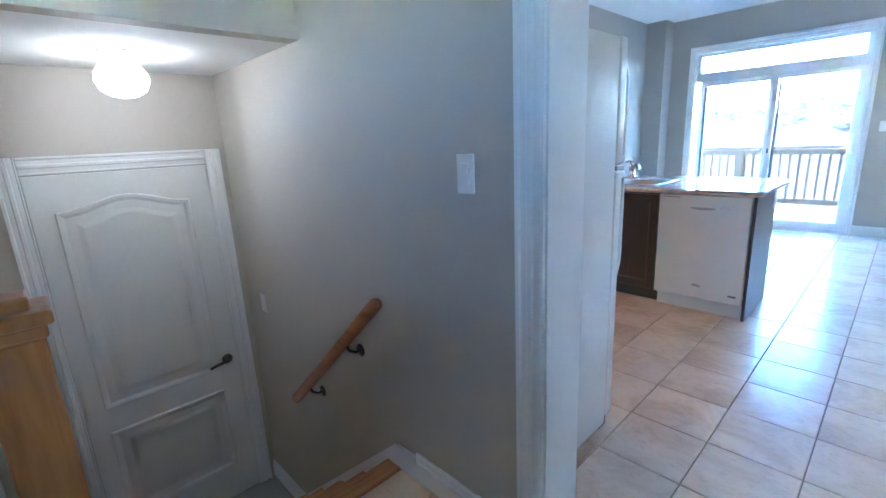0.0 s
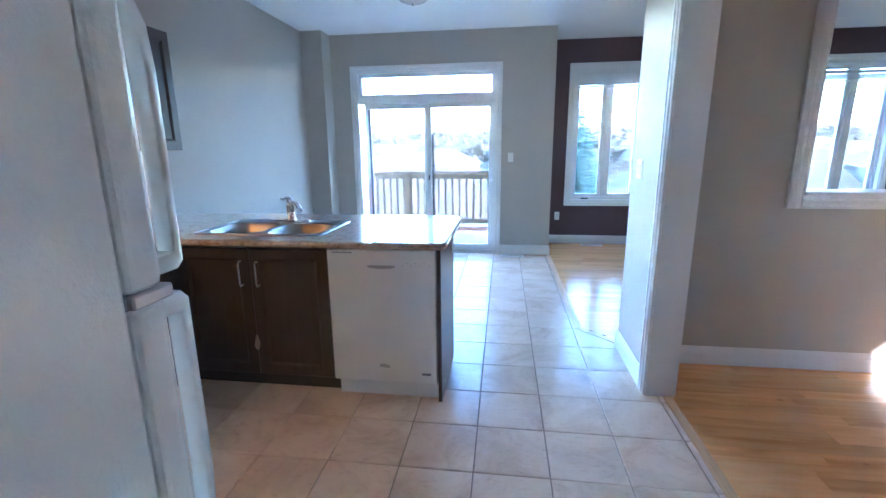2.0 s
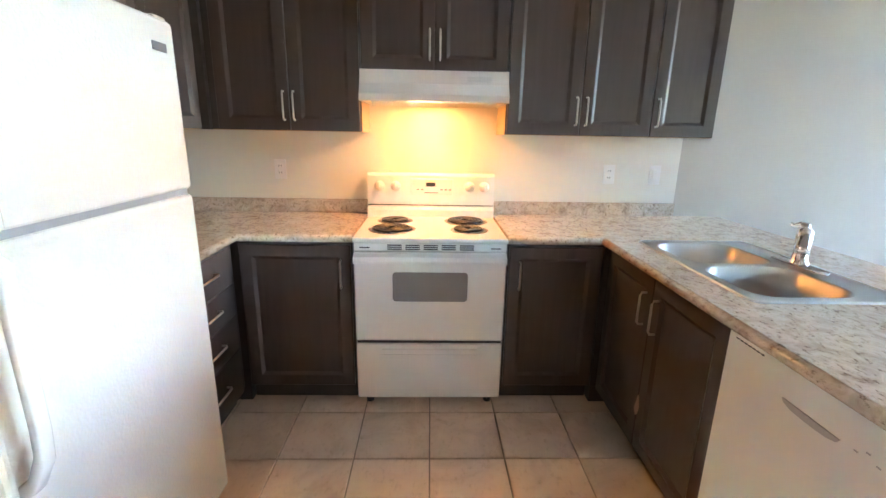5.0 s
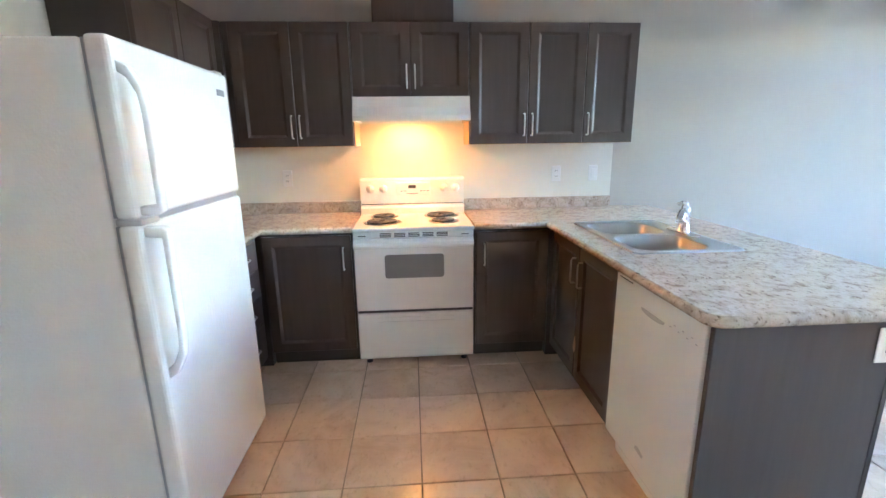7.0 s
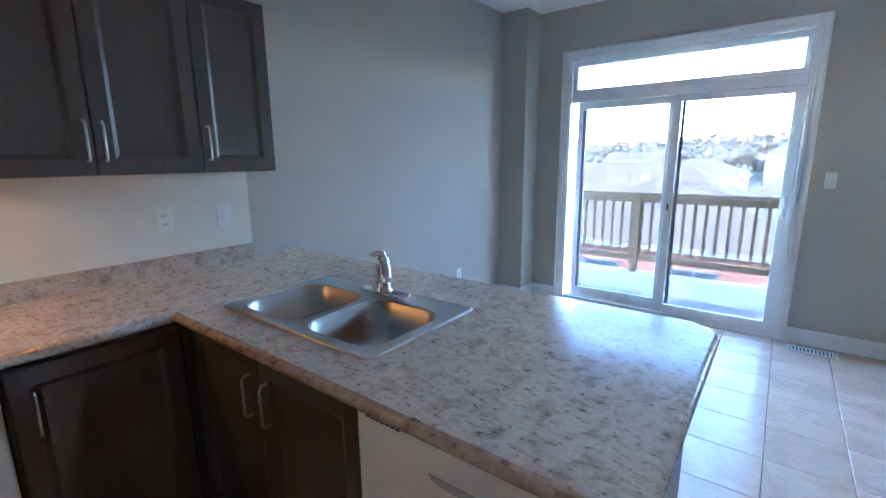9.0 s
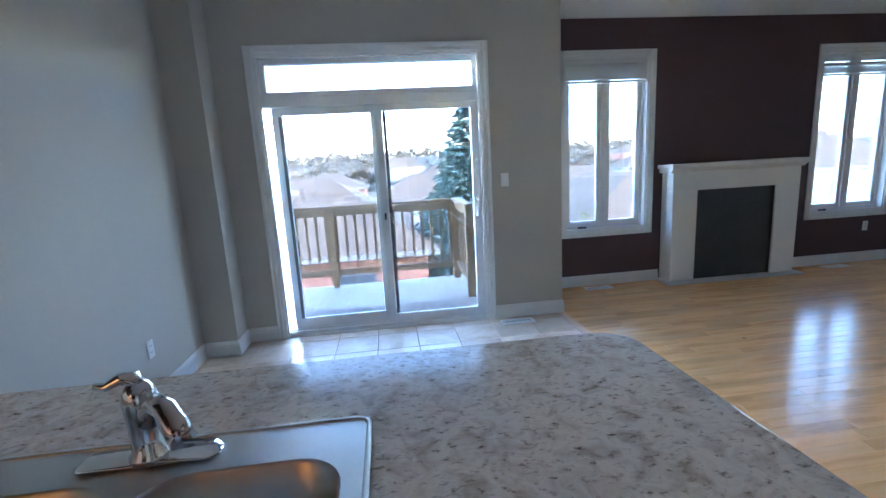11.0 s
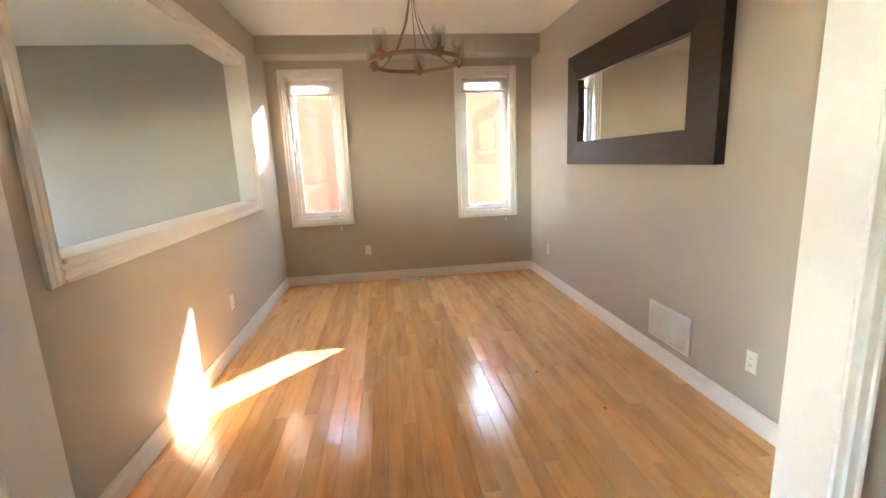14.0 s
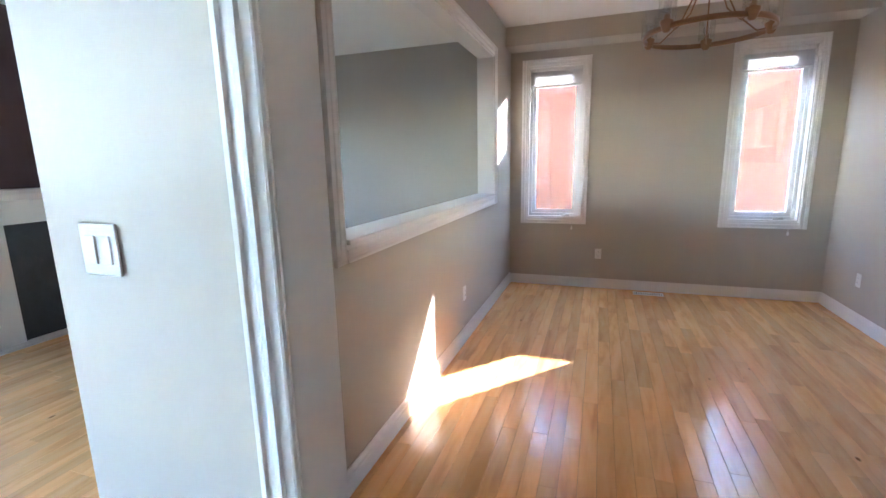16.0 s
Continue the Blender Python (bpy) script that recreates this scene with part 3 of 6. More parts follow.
def raised_blind(parent_name, plane, face, out, u0, u1, top, n=12, drop=0.10, label="white mini blind raised to the window head"):
    b = thing("window_blind", *((u0, face, top) if plane == "y" else (face, u0, top)), label, "blind")
    part("headrail", box(*ubox(plane, face, out, u0, u1, 0.035, 0.075, top - 0.04, top), bevel=0.004), M_BLIND, b)
    for i in range(n):
        z = top - 0.045 - drop * (i + 0.5) / n
        part("slat", box(*ubox(plane, face, out, u0 + 0.004, u1 - 0.004, 0.036, 0.072, z - 0.0016, z + 0.0016)), M_BLIND, b)
    part("bottom_rail", box(*ubox(plane, face, out, u0, u1, 0.038, 0.07, top - 0.07 - drop, top - 0.05 - drop), bevel=0.004), M_BLIND, b)
    return b


# sliding patio door with transom
pd = thing("door_patio", 0.60, Y_PATIO, 0, "white sliding glass patio door under a transom window", "door", kind="structure")
surround(pd, PATIO, 0.075, Y_PATIO, -1, "y", False)
lining(pd, PATIO, "y", Y_PATIO, 1, 0.16)
a, b, c, d = PATIO
sash(pd, "y", Y_PATIO, 1, a + 0.014, b - 0.014, 2.05, 2.346, 0.05, 0.12, 0.042, name="transom")
part("mullion", box(*ubox("y", Y_PATIO, 1, a + 0.014, b - 0.014, 0.03, 0.13, 1.97, 2.05), bevel=0.004), M_VINYL, pd)
part("threshold", boxes(ubox("y", Y_PATIO, 1, a + 0.014, b - 0.014, 0.02, 0.15, 0.014, 0.045), ubox("y", Y_PATIO, 1, a + 0.02, b - 0.02, 0.055, 0.065, 0.045, 0.058)), M_VINYL, pd)
sash(pd, "y", Y_PATIO, 1, 0.660, 1.555, 0.045, 1.97, 0.085, 0.12, 0.085, wb=0.10, wt=0.06, name="fixed_panel", shades=True)
sl = sash(pd, "y", Y_PATIO, 1, 1.500, 2.396, 0.045, 1.97, 0.04, 0.08, 0.070, wb=0.075, wt=0.055, name="sliding_panel")
part("weather_strip", boxes(ubox("y", Y_PATIO, 1, 0.716, 0.742, 0.082, 0.09, 0.145, 1.90), ubox("y", Y_PATIO, 1, 1.574, 1.600, 0.082, 0.086, 0.05, 1.96)), M_GREYTRIM, pd)
bm = bmesh.new()
tube(bm, [(2.36, Y_PATIO + 0.04, 0.98), (2.36, Y_PATIO + 0.002, 1.0), (2.36, Y_PATIO - 0.008, 1.06), (2.36, Y_PATIO + 0.002, 1.12), (2.36, Y_PATIO + 0.04, 1.14)], 0.012, 8)
part("pull_handle", smooth(bm), M_VINYL, sl)
part("latch", box(1.528, Y_PATIO + 0.03, 0.99, 1.545, Y_PATIO + 0.042, 1.05, bevel=0.003), M_DARK, sl)


def twin_window(o, name, label, valance):
    """A living room casement pair with a mullion and a raised blind."""
    a, b, c, d = o
    w = thing(name, a, Y_NORTH, c, label, "window", kind="structure")
    surround(w, o, 0.072, Y_NORTH, -1, "y")
    lining(w, o, "y", Y_NORTH, 1)
    m = (a + b) / 2 + 0.0
    a, b, c, d = a + 0.014, b - 0.014, c + 0.014, d - 0.014
    part("window_frame", boxes(ubox("y", Y_NORTH, 1, a, a + 0.03, 0.06, 0.14, c, d), ubox("y", Y_NORTH, 1, b - 0.03, b, 0.06, 0.14, c, d),
                               ubox("y", Y_NORTH, 1, a + 0.03, b - 0.03, 0.06, 0.14, c, c + 0.035), ubox("y", Y_NORTH, 1, a + 0.03, b - 0.03, 0.06, 0.14, d - 0.035, d),
                               ubox("y", Y_NORTH, 1, m - 0.03, m + 0.03, 0.06, 0.14, c + 0.035, d - 0.035), bevel=0.003), M_VINYL, w)
    for q in ((a + 0.03, m - 0.03), (m + 0.03, b - 0.03)):
        s = sash(w, "y", Y_NORTH, 1, q[0], q[1], c + 0.035, d - 0.035, 0.075, 0.125, 0.045, shades=True)
    part("crank", box(a + 0.16, Y_NORTH + 0.045, c + 0.002, a + 0.26, Y_NORTH + 0.06, c + 0.022, bevel=0.003), M_DARKMETAL, w)
    if valance:
        bl = thing("window_blind", a, Y_NORTH, d, "white blind gathered at the window head", "blind")
        part("headrail", box(a, Y_NORTH + 0.012, d - 0.05, b, Y_NORTH + 0.055, d, bevel=0.004), M_BLIND, bl)
        for i in range(16):
            z = d - 0.056 - i * 0.0095
            part("slat", box(a + 0.004, Y_NORTH + 0.014, z - 0.003, b - 0.004, Y_NORTH + 0.052, z + 0.003), M_BLIND, bl)
        part("bottom_rail", box(a, Y_NORTH + 0.014, d - 0.232, b, Y_NORTH + 0.052, d - 0.21, bevel=0.003), M_BLIND, bl)
    else:
        raised_blind("", "y", Y_NORTH, 1, a + 0.004, b - 0.004, d - 0.10, 9, 0.07, "thin white blind stacked across the window")
    return w


# assumed opening in the unseen hall wall, sized to brighten the stair head
hw = thing("window_unseen", 2.52, -1.4, 1.75, "small unseen hall window added to let daylight in from behind", "window", kind="structure")
sash(hw, "y", -1.4, -1, 2.29, 2.73, 1.78, 2.22, 0.03, 0.12, 0.03)
# added out of view: keeps direct sun from entering the hall opening
setting("hall_sun_blocker", boxes((0.2, -3.0, 2.55, 4.3, -1.56, 2.72), (4.1, -3.0, -0.6, 4.3, -1.56, 2.55)), M_TRIM, "unseen white roof and side slab added to keep sun off the hall window")
twin_window(LW, "window_1", "white twin casement window beside the fireplace", True)
twin_window(RW, "window_2", "white twin casement window with a raised blind", False)


def dining_window(o, name, label):
    a, b, c, d = o
    w = thing(name, X_EAST, a, c, label, "window", kind="structure")
    surround(w, o, 0.07, X_EAST, -1, "x")
    lining(w, o, "x", X_EAST, 1)
    a, b, c, d = a + 0.014, b - 0.014, c + 0.014, d - 0.014
    sash(w, "x", X_EAST, 1, a, b, c, d, 0.06, 0.14, 0.032, False, "window_frame")
    sash(w, "x", X_EAST, 1, a + 0.032, b - 0.032, c + 0.032, d - 0.032, 0.075, 0.125, 0.042, clear=True)
    part("crank", boxes((X_EAST + 0.03, a + 0.10, c + 0.001, X_EAST + 0.06, a + 0.19, c + 0.018), (X_EAST + 0.02, a + 0.09, c + 0.018, X_EAST + 0.045, a + 0.15, c + 0.026), bevel=0.003),
         M_NICKEL, w)
    # added sheet: dims the brick outside, casts no shadow indoors
    sc = part("dimming_sheet", box(X_EAST + 0.127, a + 0.070, c + 0.070, X_EAST + 0.129, b - 0.070, d - 0.070), M_DIMMER, w, "thin tinted sheet added to dim the view outside")
    sc.visible_shadow = False
    bl = raised_blind("", "x", X_EAST, 1, a + 0.004, b - 0.004, d - 0.003, 16, 0.13)
    bm = bmesh.new()
    tube(bm, [(X_EAST + 0.03, a + 0.07, d - 0.04), (X_EAST - 0.024, a + 0.07, c + 0.02), (X_EAST - 0.026, a + 0.07, c - 0.11)], 0.0016, 6)
    part("cord", bm, M_BLIND, bl)
    bm = bmesh.new()
    lathe(bm, [(0.003, 0), (0.009, -0.006), (0.011, -0.032), (0.004, -0.04)][::-1], (X_EAST - 0.026, a + 0.07, c - 0.108), 10)
    part("cord_tassel", smooth(bm), M_BLIND, bl)


dining_window(DWL, "window_3", "narrow white casement window with raised mini blind")
dining_window(DWR, "window_4", "narrow white casement window with raised mini blind and crank")


# ---------- kitchen cabinets ----------
def bar_handle(parent, p0, p1, out, r=0.005, stand=0.028):
    """A slim bar pull between two points, standing off along out."""
    o = Vector(out) * stand
    p0, p1 = Vector(p0), Vector(p1)
    d = (p1 - p0).normalized() * 0.012
    bm = bmesh.new()
    tube(bm, [p0, p0 + o * 0.75, p0 + o + d, p1 + o - d, p1 + o * 0.75, p1], r, 8)
    return part("handle", smooth(bm, 50), M_NICKEL, parent, "brushed nickel bar pull")


def shaker(name, parent, plane, face, out, u0, u1, z0, z1, rail=0.062, t=0.02, flat=False):
    """A framed cabinet door or drawer front, its panel set back; face is the cabinet's front plane."""
    if flat:
        return part(name, box(*ubox(plane, face, out, u0, u1, 0, t, z0, z1), bevel=0.003), M_ESP, parent)
    bm = bmesh.new()
    rings = []
    for inset, n in ((0.0, 0.0), (0.0, t - 0.003), (0.003, t), (rail - 0.004, t), (rail, t - 0.002), (rail + 0.013, t - 0.0095), (rail + 0.013, 0.0)):
        ring = []
        for u, z in ((u0 + inset, z0 + inset), (u1 - inset, z0 + inset), (u1 - inset, z1 - inset), (u0 + inset, z1 - inset)):
            w = face + out * n
            ring.append(bm.verts.new((u, w, z) if plane == "y" else (w, u, z)))
        rings.append(ring)
    for a, b in zip(rings, rings[1:] + rings[:1]):
        for k in range(4):
            bm.faces.new((a[k], a[(k + 1) % 4], b[(k + 1) % 4], b[k]))
    dr = part(name, bm, M_ESP, parent)
    p = rail + 0.0115
    part("panel", box(*ubox(plane, face, out, u0 + p, u1 - p, 0.001, t - 0.010, z0 + p, z1 - p)), M_ESP, dr)
    return dr


def base_unit(plane, face, out, u0, u1, depth, doors, label, z1=0.888, kick=0.10, inner_top=None):
    """A base cabinet: body with recessed kick, and doors given as (u0, u1, handle u)."""
    base = (u0, face, 0) if plane == "y" else (face, u0, 0)
    c = thing("base_cabinet", *base, label, "cabinet", "kitchen base cabinets")
    front = [] if inner_top is None else [ubox(plane, face, out, u0 + 0.001, u1 - 0.001, -0.03, -0.001, inner_top, z1)]
    part("body", boxes(*front, ubox(plane, face, out, u0 + 0.001, u1 - 0.001, -depth, -0.001, kick, inner_top or z1), ubox(plane, face, out, u0 + 0.001, u1 - 0.001, -depth, -0.055, 0.0, kick)), M_ESPIN, c)
    o = (0, out, 0) if plane == "y" else (out, 0, 0)
    for d0, d1, h in doors:
        dr = shaker("door", c, plane, face, out, d0 + 0.002, d1 - 0.002, kick + 0.012, z1 - 0.012)
        if h is not None:
            f = face + out * 0.019
            p = ((h, f, 0.66), (h, f, 0.80)) if plane == "y" else ((f, h, 0.66), (f, h, 0.80))
            bar_handle(dr, *p, o)
    return c


base_unit("x", 0.615, 1, 2.16, 2.722, 0.60, [(2.17, 2.715, 2.665)], "espresso base cabinet with one framed door beside the range")
base_unit("x", 0.615, 1, 3.488, 3.975, 0.60, [(3.495, 3.965, 3.55)], "espresso base cabinet with one framed door beside the corner")
c = base_unit("y", 4.01, -1, 0.64, 1.572, 0.56, [(0.66, 1.105, 1.055), (1.105, 1.565, 1.155)], "espresso sink cabinet with two framed doors, one scuffed", inner_top=0.70)
part("scuff", prism([(1.085, 0.285), (1.102, 0.26), (1.116, 0.275), (1.124, 0.31), (1.112, 0.355), (1.104, 0.36), (1.096, 0.33)], "y", 3.9885, 3.9898), mat("bare_scuffed_wood", (0.42, 0.33, 0.25), 0.7),
     c, "pale patch where the finish is worn away")
# peninsula end and back panels
pe = thing("peninsula_panel", 2.19, 4.0, 0, "espresso end and back panels closing the peninsula", "cabinet panel")
part("end_panel", boxes((2.176, 3.985, 0.0, 2.196, 4.57, 0.888), bevel=0.002), M_ESP, pe)
part("back_panel", box(0.02, 4.571, 0.0, 2.196, 4.588, 0.888), M_ESP, pe)
# drawer bank on the fridge side
dk = thing("base_cabinet", 0.64, 2.14, 0, "espresso drawer bank with four drawers beside the fridge", "cabinet", "kitchen base cabinets")
part("body", boxes((0.641, 1.60, 0.10, 1.199, 2.139, 0.888), (0.641, 1.60, 0, 1.199, 2.085, 0.10)), M_ESPIN, dk)
for z0, z1 in ((0.112, 0.355), (0.36, 0.535), (0.54, 0.695), (0.70, 0.876)):
    dr = shaker("drawer", dk, "y", 2.14, 1, 0.70, 1.195, z0, z1, flat=True)
    zc = (z0 + z1) / 2 + 0.01
    bar_handle(dr, (0.87, 2.159, zc), (1.02, 2.159, zc), (0, 1, 0))
solid("base_cabinet", box(0.02, 1.60, 0.0, 0.60, 2.155, 0.888), M_ESPIN, "espresso blind corner cabinet beside the drawer bank", "cabinet", "kitchen base cabinets")
solid("base_cabinet", box(0.02, 3.98, 0.0, 0.615, 4.57, 0.888), M_ESPIN, "espresso blind corner cabinet under the worktop", "cabinet", "kitchen base cabinets")


def upper_unit(plane, face, out, u0, u1, z0, z1, doors, label, depth=0.325):
    base = (u0, face, z0) if plane == "y" else (face, u0, z0)
    c = thing("wall_cabinet", *base, label, "cabinet", "kitchen wall cabinets")
    part("body", box(*ubox(plane, face, out, u0 + 0.001, u1 - 0.001, -depth, -0.001, z0 + 0.004, z1)), M_ESPIN, c)
    part("underside", box(*ubox(plane, face, out, u0 + 0.004, u1 - 0.004, -depth, -0.004, z0, z0 + 0.0035)), M_CABSIDE, c, "pale maple underside")
    o = (0, out, 0) if plane == "y" else (out, 0, 0)
    for d0, d1, h in doors:
        dr = shaker("door", c, plane, face, out, d0 + 0.002, d1 - 0.002, z0 + 0.003, z1 - 0.003)
        if h is not None:
            f = face + out * 0.019
            zz = (z0 + 0.055, z0 + 0.195)
            p = ((h, f, zz[0]), (h, f, zz[1])) if plane == "y" else ((f, h, zz[0]), (f, h, zz[1]))
            bar_handle(dr, *p, o)
    return c


ZU, ZT = 1.41, 2.165
upper_unit("x", 0.305, 1, 1.96, 2.737, ZU, ZT, [(2.0, 2.37, 2.345), (2.37, 2.734, 2.397)], "espresso wall cabinet with two framed doors")
upper_unit("x", 0.305, 1, 2.740, 3.492, 1.715, ZT, [(2.743, 3.116, 3.09), (3.116, 3.489, 3.143)], "short espresso wall cabinet above the range hood")
c = upper_unit("x", 0.305, 1, 3.495, 4.615, ZU, ZT, [(3.498, 3.885, 3.859), (3.885, 4.265, 3.912), (4.265, 4.612, 4.291)], "espresso wall cabinet with three framed doors")
part("end_panel", box(0.002, 2.738, ZU, 0.30, 2.7395, 1.715), M_CABSIDE, c)
part("end_panel", box(0.002, 3.4925, ZU, 0.30, 3.494, 1.715), M_CABSIDE, c)
upper_unit("y", 1.915, 1, 0.33, 1.20, ZU, ZT, [(0.36, 0.78, 0.75), (0.78, 1.197, 0.81)], "espresso wall cabinet over the drawer bank", 0.32)
solid("wall_cabinet", box(0.002, 1.60, ZU, 0.325, 1.955, ZT), M_ESPIN, "espresso blind corner wall cabinet", "cabinet", "kitchen wall cabinets")
solid("hood_chase", box(0.0, 2.88, ZT, 0.26, 3.40, CEIL, bevel=0.003), M_ESP, "espresso boxed vent chase above the wall cabinets", "vent chase")
# cream splash area
setting("wall_splash", boxes((0, 1.60, 0.9, 0.004, 4.63, ZU + 0.3)), M_CREAM, "cream painted wall between worktop and wall cabinets")

# ---------- worktop ----------
SK = (0.735, 1.47, 4.125, 4.575)      # hole for the sink
CT0, CT1, CF, CB, CE = 0.891, 0.929, 3.962, 4.925, 2.215


def arc(cx, cy, r, a0, a1, n=7):
    return [(cx + r * math.cos(radians(a0 + (a1 - a0) * i / n)), cy + r * math.sin(radians(a0 + (a1 - a0) * i / n))) for i in range(n + 1)]


wt = thing("worktop", 0, 1.6, CT0, "mottled beige laminate worktop with rolled edges on the kitchen cabinets", "worktop")
pieces = [(0.0, 1.60, 0.635, 2.165), (0.635, 1.60, 1.205, 2.165), (0.0, 2.165, 0.635, 2.724), (0.0, 3.486, 0.635, CF), (0.0, CF, SK[0], CB), (SK[0], CF, SK[1], SK[2]), (SK[0], SK[3], SK[1], CB)]
for x0, y0, x1, y1 in pieces:
    part("top_section", box(x0, y0, CT0, x1, y1, CT1), M_COUNTER, wt)
end = [(SK[1], CF)] + arc(CE - 0.045, CF + 0.045, 0.045, -90, 0) + arc(CE - 0.10, CB - 0.10, 0.10, 0, 90) + [(SK[1], CB)]
part("top_section", prism(end, "z", CT0, CT1), M_COUNTER, wt)
bm = bmesh.new()
zr, rr = (CT0 + CT1) / 2, (CT1 - CT0) / 2
edge = [(0.64, CF, zr)] + [(x, y, zr) for x, y in end[:-1]][1:] + [(SK[1], CB, zr), (0.01, CB, zr)]
tube(bm, edge, rr - 0.0005, 10)
part("rolled_edge", smooth(bm), M_COUNTER, wt)
bm = bmesh.new()
tube(bm, [(0.635, 3.488, zr), (0.635, CF + 0.01, zr)], rr - 0.0005, 10)
part("rolled_edge", smooth(bm), M_COUNTER, wt)
bm = bmesh.new()
tube(bm, [(0.635, 2.722, zr), (0.635, 2.165, zr), (1.205, 2.165, zr)], rr - 0.0005, 10)
part("rolled_edge", smooth(bm), M_COUNTER, wt)
for q in ((0.0045, 1.601, CT1, 0.022, 2.724, 1.010), (0.0045, 3.486, CT1, 0.022, 4.632, 1.010), (0.022, 1.601, CT1, 1.20, 1.619, 1.010)):
    part("backsplash", box(*q, bevel=0.003), M_COUNTER, wt)

# ---------- sink and faucet ----------
sk = thing("sink", 1.08, 4.35, 0.929, "double-bowl stainless steel sink set into the worktop", "sink")
x0, x1, y0, y1 = 0.705, 1.495, 4.095, 4.612
bowls = ((0.745, 1.082, 4.135, 4.50), (1.116, 1.455, 4.135, 4.50))
bm = bmesh.new()
z = CT1 + 0.004
xs = [x0, bowls[0][0], bowls[0][1], bowls[1][0], bowls[1][1], x1]
ys = [y0, bowls[0][2], bowls[0][3], y1]
for i in range(5):
    for j in range(3):
        if j == 1 and i in (1, 3):
            continue
        bm.faces.new([bm.verts.new(p) for p in ((xs[i], ys[j], z), (xs[i + 1], ys[j], z), (xs[i + 1], ys[j + 1], z), (xs[i], ys[j + 1], z))])
for a, b, c, d in bowls:
    for cx, cy, px, py, a0 in ((a, c, a + 0.085, c + 0.085, 180), (b, c, b - 0.085, c + 0.085, 270), (b, d, b - 0.085, d - 0.085, 0), (a, d, a + 0.085, d - 0.085, 90)):
        bm.faces.new([bm.verts.new((x, y, z)) for x, y in [(cx, cy)] + [(px + 0.085 * math.cos(radians(a0 + q * 15)), py + 0.085 * math.sin(radians(a0 + q * 15))) for q in range(7)]])
bmesh.ops.remove_doubles(bm, verts=bm.verts, dist=0.0005)
part("deck", bm, M_STEEL, sk)
bm = bmesh.new()
tube(bm, [(p[0], p[1], CT1 + 0.002) for p in arc(x0 + 0.03, y0 + 0.03, 0.03, 180, 270, 4) + arc(x1 - 0.03, y0 + 0.03, 0.03, 270, 360, 4) + arc(x1 - 0.03, y1 - 0.03, 0.03, 0, 90, 4) + arc(x0 + 0.03, y1 - 0.03, 0.03, 90, 180, 4)],
     0.006, 8, True)
part("rim", smooth(bm), M_STEEL, sk)


def rrect(a, b, c, d, r, n=4):
    return arc(a + r, c + r, r, 180, 270, n) + arc(b - r, c + r, r, 270, 360, n) + arc(b - r, d - r, r, 0, 90, n) + arc(a + r, d - r, r, 90, 180, n)


for a, b, c, d in bowls:
    bm = bmesh.new()
    rings = []
    for inset, dz, r in ((0.0, 0.004, 0.085), (0.006, -0.002, 0.086), (0.012, -0.10, 0.09), (0.018, -0.135, 0.09), (0.03, -0.155, 0.09), (0.048, -0.165, 0.085), (0.07, -0.168, 0.07)):
        rings.append([bm.verts.new((x, y, CT1 + dz)) for x, y in rrect(a + inset, b - inset, c + inset, d - inset, r, 6)])
    for i in range(len(rings) - 1):
        n = len(rings[i])
        for k in range(n):
            bm.faces.new((rings[i][k], rings[i][(k + 1) % n], rings[i + 1][(k + 1) % n], rings[i + 1][k]))
    bm.faces.new(rings[-1])
    part("bowl", smooth(bm, 60), M_STEEL, sk)
    bm = bmesh.new()
    lathe(bm, [(0.045, 0), (0.045, 0.004), (0.03, 0.004), (0.028, 0.001)], ((a + b) / 2, (c + d) / 2, CT1 - 0.167), 18)
    part("drain", smooth(bm), M_CHROME, sk)
fc = thing("faucet", 1.10, 4.555, CT1 + 0.004, "polished chrome single-lever kitchen faucet on the sink deck", "faucet")
bm = bmesh.new()
fx, fy, fz = 1.10, 4.555, CT1 + 0.004
tube(bm, [(fx - 0.125, fy, fz + 0.003), (fx - 0.11, fy, fz + 0.006), (fx + 0.11, fy, fz + 0.006), (fx + 0.125, fy, fz + 0.003)], [0.014, 0.030, 0.030, 0.014], 14, flat=0.22)
part("base_plate", smooth(bm), M_CHROME, fc)
bm = bmesh.new()
lathe(bm, [(0.034, 0), (0.033, 0.01), (0.027, 0.018), (0.026, 0.07), (0.028, 0.10), (0.028, 0.118), (0.025, 0.132), (0.018, 0.144), (0.006, 0.150)], (fx, fy, fz + 0.006), 24)
part("body", smooth(bm, 60), M_CHROME, fc)
bm = bmesh.new()
tube(bm, [(fx + 0.005, fy - 0.002, fz + 0.075), (fx + 0.025, fy - 0.022, fz + 0.106), (fx + 0.049, fy - 0.043, fz + 0.128), (fx + 0.074, fy - 0.065, fz + 0.127), (fx + 0.096, fy - 0.084, fz + 0.102), (fx + 0.105, fy - 0.092, fz + 0.080)],
     [0.020, 0.019, 0.018, 0.019, 0.021, 0.022], 16)
part("spout", smooth(bm, 60), M_CHROME, fc)
bm = bmesh.new()
tube(bm, [(fx, fy, fz + 0.140), (fx - 0.006, fy + 0.002, fz + 0.160), (fx - 0.024, fy - 0.003, fz + 0.163), (fx - 0.046, fy - 0.008, fz + 0.152), (fx - 0.064, fy - 0.011, fz + 0.156)], [0.018, 0.016, 0.011, 0.008, 0.007], 12)
part("lever", smooth(bm, 60), M_CHROME, fc)

